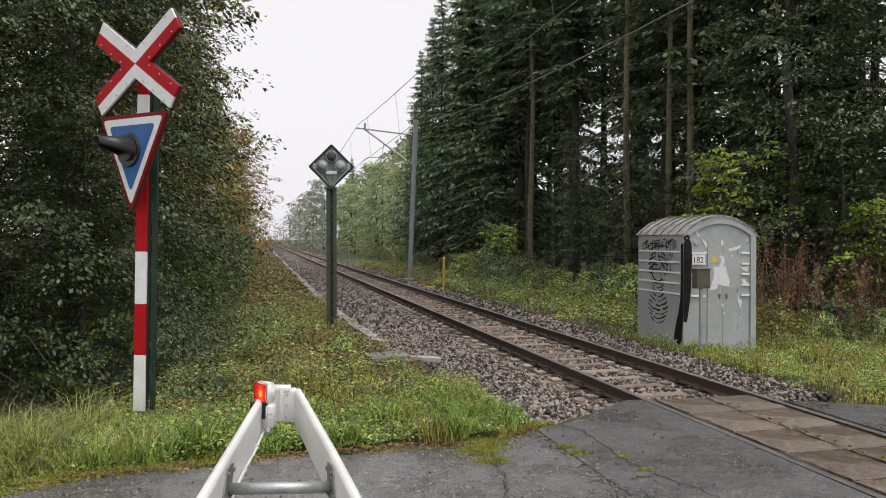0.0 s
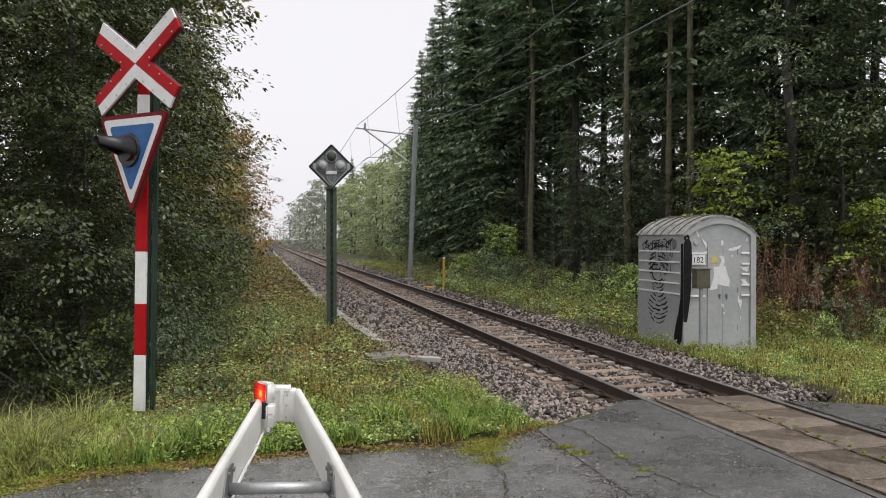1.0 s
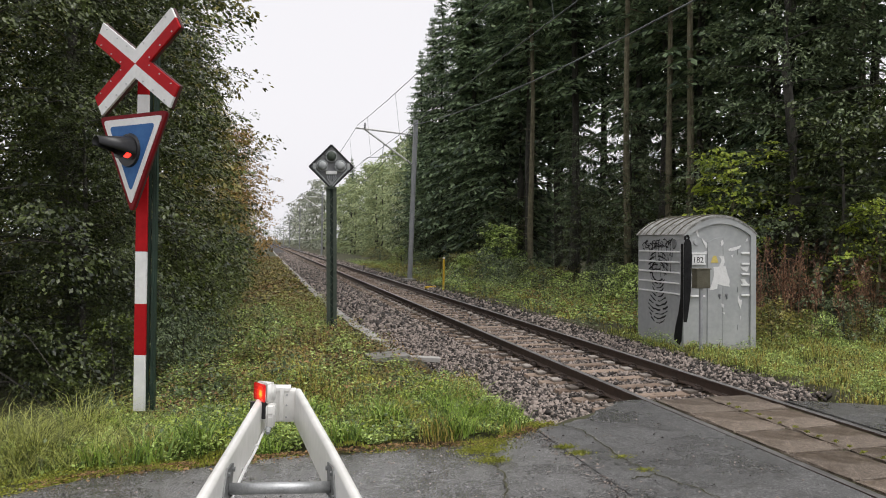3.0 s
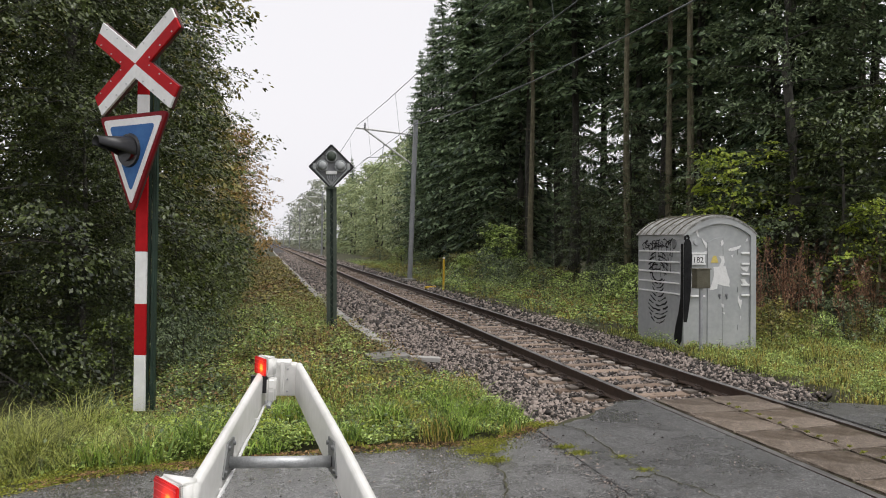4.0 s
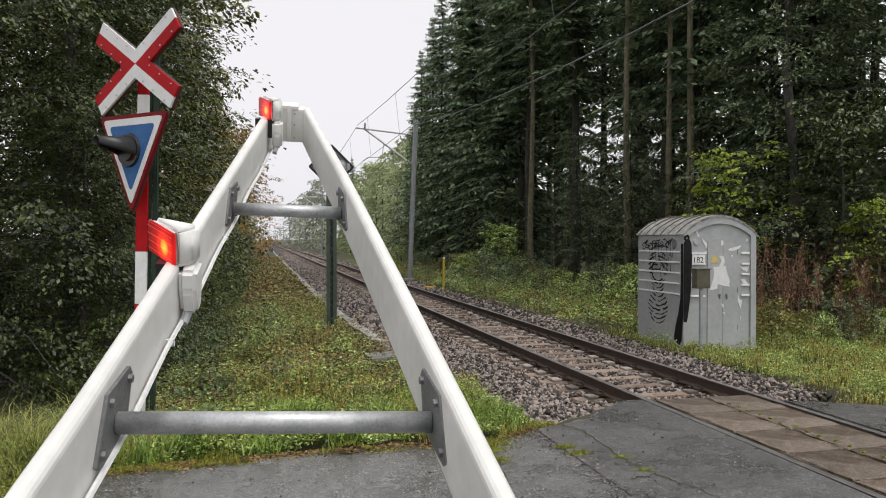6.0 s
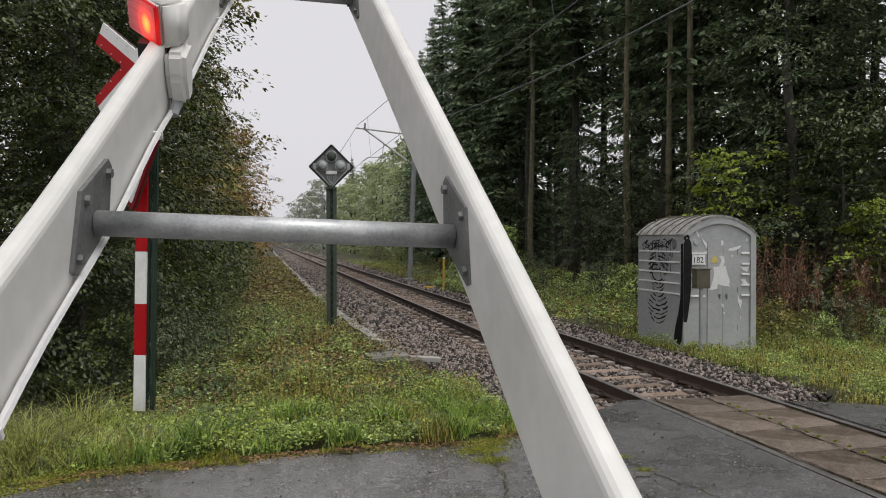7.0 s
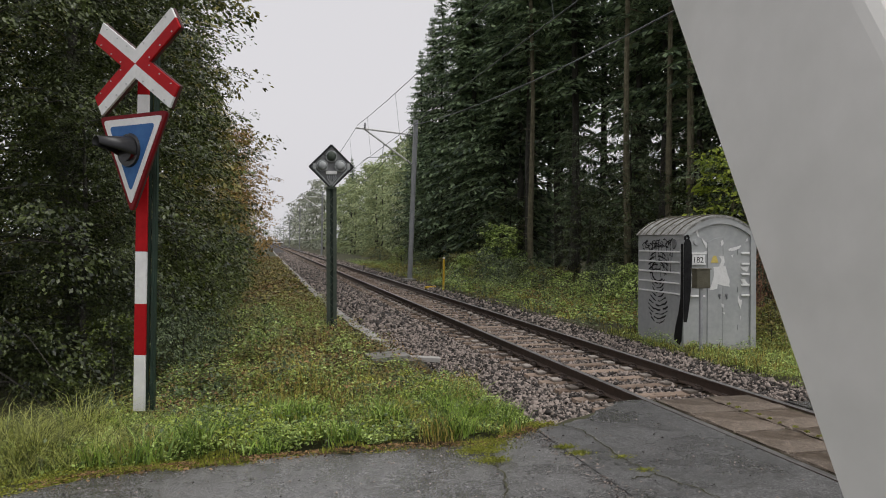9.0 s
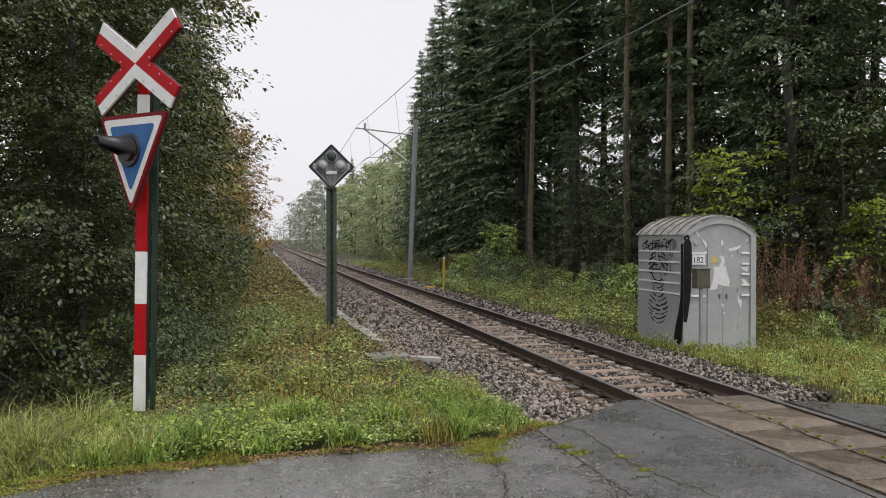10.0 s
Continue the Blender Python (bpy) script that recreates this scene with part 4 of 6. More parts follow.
# ---- the lifting boom of the barrier ----
PIVOT = (-0.105, -0.071, 0.95)
BOOM_ANGLES = [(0.0, -1.39), (2.7, -1.39), (3.05, -1.39), (3.4, -1.1), (3.8, -0.35), (4.0, 0.5), (4.5, 3.38), (5.0, 7.5), (5.5, 12.87), (5.7, 15.22), (6.25, 22.3),
               (6.8, 29.98), (7.3, 37.7), (7.5, 40.56), (8.0, 47.7), (8.5, 54.6), (9.0, 61.6), (9.5, 68.1), (10.0, 74.5)]


def boom_pose(angle):
    return pose(*PIVOT, 0, 0, -3.91) @ pose(0, 0, 0, 0, 2.06, 0) @ pose(0, 0, 0, angle, 0, 0)


def beam_right(s):
    return 0.34 - (0.123 if s > 1.865 else 0.088) * (s - 1.865) - 0.016 * max(0.0, s - 3.28)


def beam_left(s):
    return -0.342 + 0.058 * (s - 1.865)


def top_n(s):
    return float(np.interp(s, [0, 1.0, 1.865, 4.69], [0.12, 0.125, 0.115, 0.225]))


def low_n(s):
    return float(np.interp(s, [0, 1.865, 4.69], [-0.09, -0.06, 0.025]))


def build_boom():
    boom = empty("barrier_boom", boom_pose(-1.39), "white two-beam lifting boom of the level crossing barrier", "barrier")
    TIP = 4.69
    for side, fn in ((1, beam_right), (-1, beam_left)):
        bm = bmesh.new()
        th = 0.042 * side
        rings = []
        for s in np.linspace(0.05, TIP, 12):
            w, a, b = fn(s), low_n(s), top_n(s)
            r = 0.019
            arc = [(r * (1 - math.cos(q)), r * (1 - math.sin(q))) for q in np.linspace(0, math.pi / 2, 5)]
            sec = [(w + 0.006 * side, a), (w, a + 0.006)] + [(w + dx * side, b - dz) for dx, dz in arc] + [(w + th - dx * side, b - dz) for dx, dz in arc[::-1]] + [(w + th, a + 0.006), (w + th - 0.006 * side, a)]
            rings.append([bm.verts.new((x, s, z)) for x, z in sec])
        n = len(rings[0])
        for p, q in zip(rings, rings[1:]):
            for k in range(n):
                bm.faces.new((p[k], p[(k + 1) % n], q[(k + 1) % n], q[k]))
        bm.faces.new(rings[0]), bm.faces.new(rings[-1][::-1])
        part("beam", bm, M["white_paint"], boom, "white painted aluminium beam")
    # rungs with bolted plates
    for s, n in ((3.28, 0.052), (1.865, 0.0)):
        bm = bmesh.new()
        rod(bm, (beam_left(s) + 0.008, s, n), (beam_right(s) - 0.008, s, n), 0.024, seg=28)
        rung = part("rung", bm, M["galvanised"], boom, "galvanised steel rung tube")
        rung.data.polygons.foreach_set("use_smooth", [len(p.vertices) == 4 for p in rung.data.polygons])
        for side, fn in ((1, beam_right), (-1, beam_left)):
            sl = -0.123 if side > 0 else 0.058
            turn = pose(0, 0, 0, 0, 0, math.degrees(-math.atan(sl)))
            m = Matrix.Translation((fn(s), s, n)) @ turn
            bm = bmesh.new()
            x0, x1 = (-0.008, 0.001) if side > 0 else (-0.001, 0.008)
            prism(bm, [(-0.13, -0.02), (-0.115, -0.036), (0.055, -0.052), (0.118, 0.056), (0.106, 0.078), (-0.04, 0.09)], x0, x1, "yz", m)
            plate = part("rung_plate", bm, M["zinc"], boom, "dull grey bolted zinc plate")
            for a, b in ((-0.1, -0.012), (0.045, -0.034), (0.09, 0.056), (-0.03, 0.066)):
                bm = bmesh.new()
                o = m @ Vector((-side * 0.008, a, b))
                o2 = m @ Vector((-side * 0.017, a, b))
                rod(bm, o, o2, 0.01, seg=6)
                part("bolt", bm, M["zinc"], plate)
    # end piece between the beams
    bm = bmesh.new()
    wl_, wr = beam_left(TIP) - 0.03, beam_right(TIP) + 0.03
    box(bm, wl_ + 0.02, wr - 0.02, TIP - 0.02, TIP + 0.1, 0.03, 0.215, 0.012)
    part("end_piece", bm, M["white_paint"], boom, "white end piece joining the beams")
    bm = bmesh.new()
    c = (wl_ + wr) / 2
    box(bm, c - 0.012, c + 0.012, TIP - 0.035, TIP - 0.02, 0.04, 0.235, 0.004)
    box(bm, c - 0.05, c + 0.05, TIP - 0.03, TIP + 0.1, 0.213, 0.232, 0.004)
    part("end_strap", bm, M["white_paint"], boom)
    bm = bmesh.new()
    for z in (0.06, 0.13, 0.19):
        rod(bm, (c + 0.03, TIP - 0.032, z), (c + 0.03, TIP - 0.02, z), 0.006, seg=6)
    part("end_bolts", bm, M["galvanised"], boom)
    # the two lamps astride the left beam
    for s, shift, far in ((4.34, 0.022, -0.072), (2.44, 0.0, -0.098)):
        w, t = beam_left(s) + shift, top_n(s)
        # housing: a wedge that stands on the beam, its lens face looking back and out, its roof falling to the rear
        foot = [(far, 0.132), (-0.002, 0.0), (0.04, 0.03), (0.052, 0.075), (0.03, 0.135), (-0.05, 0.16)]
        roof = [0.098, 0.1, 0.1, 0.094, 0.07, 0.075]
        bm = bmesh.new()
        lo_ = [bm.verts.new((w + a, s + b, t - 0.012)) for a, b in foot]
        hi_ = [bm.verts.new((w + a * 0.97, s + b, t + h)) for (a, b), h in zip(foot, roof)]
        for k in range(6):
            bm.faces.new((lo_[k], lo_[(k + 1) % 6], hi_[(k + 1) % 6], hi_[k]))
        bm.faces.new(hi_), bm.faces.new(lo_[::-1])
        bmesh.ops.recalc_face_normals(bm, faces=bm.faces)
        bmesh.ops.triangulate(bm, faces=[f for f in bm.faces if len(f.verts) > 4])
        bmesh.ops.bevel(bm, geom=[e for e in bm.edges if len(e.link_faces) == 2 and e.calc_face_angle() > 0.35], offset=0.011, segments=4, affect="EDGES")
        lamp = part("lamp_housing", bm, M["white_paint"], boom, "rounded white plastic lamp housing")
        for f in lamp.data.polygons:
            f.use_smooth = True
        a, b = Vector((w + far, s + 0.132, 0)), Vector((w - 0.002, s, 0))
        d = (b - a).normalized()
        nr = Vector((d.y, -d.x, 0))
        if nr.x > 0:
            nr = -nr
        a, b = a + d * 0.006, b - d * 0.006
        lo, hi = t - 0.006, t + 0.09
        bm = bmesh.new()
        q = [a - nr * 0.004, b - nr * 0.004, b + nr * 0.008, a + nr * 0.008]
        prism(bm, [(v.x, v.y) for v in q], lo, hi, "xy")
        bmesh.ops.recalc_face_normals(bm, faces=bm.faces)
        bmesh.ops.bevel(bm, geom=bm.edges[:], offset=0.004, segments=2, affect="EDGES")
        core = (a + b) / 2 + nr * 0.008 + d * 0.026
        lens = lit_lens("lit_lens", (core.x, core.y, t + 0.036), 0.085)
        part("lens", bm, lens, lamp, "lit red lens")
        for k in range(4):
            bm = bmesh.new()
            zz = lo + 0.015 + 0.022 * k
            q0, q1 = a + nr * 0.008, b + nr * 0.008
            rod(bm, (q0.x, q0.y, zz), (q1.x, q1.y, zz), 0.0014, seg=4)
            part("lens_ridge", bm, lens, lamp)
        bm = bmesh.new()
        prism(bm, [(s - 0.012, t - 0.014), (s + 0.1, t - 0.014), (s + 0.095, t - 0.075), (s + 0.065, t - 0.148), (s + 0.005, t - 0.15), (s - 0.016, t - 0.075)], w + 0.002, w + 0.052, "yz")
        bmesh.ops.recalc_face_normals(bm, faces=bm.faces)
        bmesh.ops.bevel(bm, geom=bm.edges[:], offset=0.012, segments=3, affect="EDGES")
        part("bracket", bm, M["white_paint"], lamp, "white inner bracket")
        bm = bmesh.new()
        rod(bm, (w + 0.022, s + 0.03, t - 0.14), (w + 0.016, s - 0.02, t - 0.168), 0.016, 0.011, seg=10)
        part("cable_gland", bm, M["lamp_back"], lamp, "grey cable gland")
        for ds, dz in ((0.02, -0.04), (0.03, -0.09)):
            bm = bmesh.new()
            rod(bm, (w + 0.03, s + ds, t + dz), (w + 0.049, s + ds, t + dz), 0.005, seg=6)
            part("screw", bm, M["dark_grey"], lamp)
        bm = bmesh.new()
        box(bm, w - shift - 0.062, w + 0.006, s + 0.02, s + 0.06, t - 0.1, t - 0.006)
        part("rubber_pad", bm, M["black"], lamp, "black rubber pad on the beam")
    bm = bmesh.new()
    ss = np.linspace(0.3, 4.5, 40)
    tube(bm, [(beam_left(s) + 0.012, s, low_n(s) + 0.018 + 0.006 * math.sin(s * 9)) for s in ss], [0.007] * 40, 6)
    part("cable", bm, M["tape"], boom, "pale cable clipped along the beam")
    for s in (0.9, 1.4, 2.3, 2.6, 3.1, 3.7, 4.1):
        bm = bmesh.new()
        box(bm, beam_left(s) - 0.001, beam_left(s) + 0.021, s - 0.004, s + 0.004, low_n(s) + 0.008, low_n(s) + 0.028, 0.002)
        part("cable_clip", bm, M["tape"], boom)
    # hinge shaft
    bm = bmesh.new()
    rod(bm, (-0.5, 0, 0), (0.62, 0, 0), 0.035, seg=14)
    part("hinge_shaft", bm, M["galvanised"], boom, "steel hinge shaft")
    return boom


BOOM = build_boom()


def build_drive():
    dr = empty("barrier_drive", pose(-0.105, -0.071, 0, 0, 0, -3.91), "grey barrier drive post that carries the boom", "barrier drive")
    bm = bmesh.new()
    box(bm, -0.2, 0.2, -0.22, 0.16, 0.0, 0.9, 0.02)
    part("housing", bm, M["mast_grey"], dr, "grey steel drive housing")
    bm = bmesh.new()
    box(bm, -0.14, 0.14, -0.06, 0.06, 0.895, 0.96, 0.01)
    part("bearing", bm, M["galvanised"], dr, "steel bearing block")


build_drive()


# ---- plants ----
def leaf_cloud(rng, P, size, flat=0.5, squash=0.5):
    """Leaves at points P: pointed, folded quads of two triangles; returns verts and faces."""
    n = len(P)
    d = rng.normal(size=(n, 3))
    d[:, 2] = d[:, 2] * flat - 0.25
    up = rng.normal(size=(n, 3))
    up[:, 2] += 0.8
    return leaf_quads(rng, P, d, up, size, squash)


def leaf_quads(rng, P, d, up, size, squash=0.5):
    """A folded leaf at each point of P, along d, its upper face towards up."""
    n = len(P)
    d = d / (np.linalg.norm(d, axis=1, keepdims=True) + 1e-9)
    s = np.cross(d, up)
    s /= np.linalg.norm(s, axis=1, keepdims=True) + 1e-9
    k = np.cross(s, d)
    L = size * rng.uniform(0.6, 1.3, (n, 1))
    w = L * squash * rng.uniform(0.8, 1.2, (n, 1))
    V = np.stack([P - d * L * 0.5, P + s * w * 0.5 + d * L * 0.05 + k * w * 0.12, P + d * L * 0.5, P - s * w * 0.5 + d * L * 0.05 + k * w * 0.12], 1)
    i = 4 * np.arange(n)[:, None]
    F = np.concatenate([i + np.array([[0, 1, 2]]), i + np.array([[0, 2, 3]])])
    return V.reshape(-1, 3), F


def unit(v):
    return v / (np.linalg.norm(v, axis=-1, keepdims=True) + 1e-9)


def leaf_sprays(rng, C, T, N, length, width, leaves, size, squash=0.55, droop=0.35, loose=0.35):
    """Flat drooping fans of leaves: each starts at C, runs along T and faces N."""
    n = len(C)
    T, N = unit(T), unit(N)
    B = unit(np.cross(N, T))
    s = rng.random((n, leaves)) ** 0.8
    u = rng.uniform(-1, 1, (n, leaves))
    L, W = np.asarray(length).reshape(-1, 1), np.asarray(width).reshape(-1, 1)
    taper = np.sqrt(np.clip(np.sin(np.pi * (0.1 + 0.86 * s)), 0.02, 1))
    P = C[:, None] + T[:, None] * (L * s)[..., None] + B[:, None] * (W * u * taper)[..., None]
    P[..., 2] -= droop * L * (s ** 2 + 0.35 * u ** 2)
    P += rng.normal(0, 0.05, P.shape) * L[..., None]
    d = T[:, None] * 0.7 + B[:, None] * (u * 0.9)[..., None] + rng.normal(0, loose, P.shape)
    d[..., 2] -= 0.25 + droop * s
    up = N[:, None] + rng.normal(0, loose, P.shape)
    return leaf_quads(rng, P.reshape(-1, 3), d.reshape(-1, 3), up.reshape(-1, 3), size, squash)


def broadleaf(name, label, H, R, z0, leaf, limbs, per, leaves, size, seed, spray=0.6, bark="bark_dark", category="tree", lean=(0, 0), drape=0.35, dome=2.2):
    """A tree: tapered trunk, limbs that rise and droop, and leaf sprays in tiers along them, with gaps between."""
    rng = np.random.default_rng(seed)
    tree = empty(name, pose(0, 0, 0), label, category)

    def stem(z):
        z = np.asarray(z, float)
        return np.stack([lean[0] * z / H + 0.1 * np.sin(z + seed), lean[1] * z / H + 0.1 * np.cos(z * 0.8 + seed), z], -1)
    t = (np.arange(limbs) + rng.random(limbs)) / limbs
    zb = z0 + (H * 0.94 - z0) * t
    a = np.arange(limbs) * 2.39996 + rng.normal(0, 0.35, limbs)
    lobes = 1 + 0.22 * np.sin(2 * a + seed) + 0.16 * np.sin(5 * t * 2 + 3 * a)
    l = R * ((1 - t ** dome) ** 0.6 * 0.95 + 0.1) * (0.78 + 0.22 * np.clip(t * 3, 0, 1)) * lobes * rng.uniform(0.75, 1.12, limbs)
    h = np.stack([np.cos(a), np.sin(a), np.zeros(limbs)], -1)
    rise, fall = (0.1 + 0.75 * t) * l, drape * l * (1.15 - 0.6 * t)
    base = stem(zb)

    def limb(i, s):
        q = base[i] + h[i] * (l[i] * s)[:, None]
        q[:, 2] += rise[i] * s - fall[i] * s ** 2
        return q
    i = np.repeat(np.arange(limbs), per)
    s = 0.12 + 0.88 * rng.random(len(i)) ** 0.75
    C = limb(i, s)
    side = rng.choice([-1.0, 1.0], len(i)) * rng.uniform(0.15, 1.35, len(i)) * (1.1 - 0.5 * s)
    T = h[i] * np.cos(side)[:, None] + np.stack([-h[i][:, 1], h[i][:, 0], 0 * side], -1) * np.sin(side)[:, None]
    C = C + T * (spray * 0.25 * rng.random(len(i)))[:, None]
    C[:, 2] += rng.normal(0, 0.22 * spray, len(i))
    T[:, 2] = rng.uniform(-0.35, 0.25, len(i)) + 0.3 * t[i]
    N = np.stack([0.35 * T[:, 0], 0.35 * T[:, 1], np.ones(len(i))], -1) + rng.normal(0, 0.22, (len(i), 3))
    L = spray * rng.uniform(0.6, 1.25, len(i))
    V, F = leaf_sprays(rng, C, T, N, L, L * 0.42, leaves, size, droop=drape)
    V[:, 2] = np.maximum(V[:, 2], 0.02)
    soup("crown", V, F, M[leaf], tree)
    bm = bmesh.new()
    r0 = 0.013 * H + 0.02
    zs = np.linspace(-0.3, H * 0.93, 9)
    tube(bm, [tuple(q) for q in stem(zs)], [r0 * (1 - 0.88 * k / 8) for k in range(9)], 8)
    for k in range(limbs):
        rr = r0 * (1 - 0.85 * t[k]) * 0.13 + 0.003
        pts = limb(np.full(4, k), np.array([0.0, 0.35, 0.7, 1.0]))
        tube(bm, [tuple(q) for q in pts], [rr, rr * 0.75, rr * 0.45, rr * 0.15], 4)
    part("trunk", bm, M[bark], tree, "dark branching trunk")
    return tree


def spruce(name, label, H, z0, Lmax, seed, twigs=9, tufts=4, bark="bark_dark", gap=0.55, needle="needle", thick=0.0088, broad=1.0):
    """A conifer: straight trunk, dead lower twigs, and whorls of drooping fronds, each a herringbone of needle tufts."""
    rng = np.random.default_rng(seed)
    tree = empty(name, pose(0, 0, 0), label, "tree")
    bm = bmesh.new()
    r0 = thick * H
    zs = np.linspace(-0.3, H, 9)
    tube(bm, [(0.05 * math.sin(z * 0.5 + seed), 0.05 * math.cos(z * 0.4), z) for z in zs], [r0 * (1 - z / H) ** 0.8 + 0.012 for z in np.clip(zs, 0, H)], 9)
    B = []
    z = 1.0
    while z < H - 0.15:
        bare = z < z0
        t = max(0.0, (z - z0) / (H - z0))
        L = Lmax * (1 - t) ** 0.8 * min(1.0, 0.62 + 1.6 * t) + 0.12
        if bare:
            for k in range(2):
                a, l = rng.uniform(0, 2 * math.pi), Lmax * rng.uniform(0.15, 0.6)
                c, d = math.cos(a), math.sin(a)
                tube(bm, [(0, 0, z), (c * l * 0.5, d * l * 0.5, z + 0.04 * l), (c * l, d * l, z - 0.22 * l)], [0.014, 0.009, 0.003], 3)
            z += rng.uniform(0.3, 0.7)
            continue
        a0 = rng.uniform(0, 2 * math.pi)
        for k in range(6):
            a = a0 + k * math.pi / 3 + rng.normal(0, 0.22)
            l = L * rng.uniform(0.45, 1.25)
            B.append((a, l, z + rng.normal(0, 0.1), (0.42 - 0.5 * t) * l, t))
        z += gap * rng.uniform(0.65, 1.35) * (1 - 0.45 * t)
    B = np.array(B)
    a, l, zb, droop, t = B.T
    n = len(B)
    h = np.stack([np.cos(a), np.sin(a), 0 * a], -1)
    b = np.stack([-np.sin(a), np.cos(a), 0 * a], -1)
    for k in range(n):
        if l[k] > 0.5:
            q = [(h[k][0] * l[k] * s, h[k][1] * l[k] * s, zb[k] - droop[k] * s ** 1.5 + 0.12 * l[k] * max(0, s - 0.75)) for s in (0, 0.5, 1.0)]
            tube(bm, q, [0.02 + 0.01 * (1 - t[k]), 0.013, 0.004], 3)
    # twigs on both sides of each frond, tufts of needles along each twig
    s = (np.arange(twigs) + 0.6)[None, :, None] / twigs + rng.normal(0, 0.03, (n, twigs, 2))
    s = np.clip(s, 0.1, 1.03)
    sg = np.array([-1.0, 1.0])[None, None]
    l3 = l[:, None, None]
    tl = (0.34 * l3 * np.clip(1.06 - s, 0.04, 1) ** 0.7 + 0.14) * rng.uniform(0.7, 1.15, s.shape)
    O = h[:, None, None] * (l3 * s)[..., None]
    O[..., 2] = zb[:, None, None] - droop[:, None, None] * s ** 1.5 + 0.12 * l3 * np.clip(s - 0.75, 0, 1)
    D = h[:, None, None] * 0.62 + b[:, None, None] * (sg * 0.8 * np.ones_like(s))[..., None]
    u = (np.arange(tufts) + 0.5) / tufts
    P = O[..., None, :] + D[..., None, :] * (tl[..., None] * u)[..., None]
    P[..., 2] -= (0.38 * tl[..., None] * u ** 1.4)
    P += rng.normal(0, 0.03, P.shape)
    d = np.broadcast_to(D[..., None, :], P.shape) + rng.normal(0, 0.22, P.shape)
    d[..., 2] -= 0.15 + 0.55 * u
    size = np.broadcast_to((tl / tufts * 2.1)[..., None], P.shape[:-1]).reshape(-1, 1)
    up = rng.normal(0, 0.25, P.shape)
    up[..., 2] += 1
    V, F = leaf_quads(rng, P.reshape(-1, 3), d.reshape(-1, 3), up.reshape(-1, 3), np.clip(size, 0.1, 0.5), 0.34 * broad)
    soup("crown", V, F, M[needle], tree)
    part("trunk", bm, M[bark], tree, "straight grey-brown trunk with dead lower twigs")
    return tree


def plant(proto, spots, seed, group):
    """Puts the first tree and its copies at (x, y, scale)."""
    rng = random.Random(seed)
    for k, (x, y, s) in enumerate(spots):
        m = pose(x, y, float(land(x, y)) - 0.05, 0, 0, rng.uniform(0, 360))
        if k == 0:
            proto.matrix_world = m
            ob = proto
        else:
            ob = copy_thing(proto, m)
        ob.scale = (s, s, s * rng.uniform(0.92, 1.08))
        tagged(ob, group=group)


def plant_mix(protos, spots, seed, group):
    rng = random.Random(seed)
    lots = [[] for _ in protos]
    for k, sp in enumerate(spots):
        lots[k % len(protos) if k < len(protos) else rng.randrange(len(protos))].append(sp)
    for k, (p, lot) in enumerate(zip(protos, lots)):
        plant(p, lot, seed + k, group)


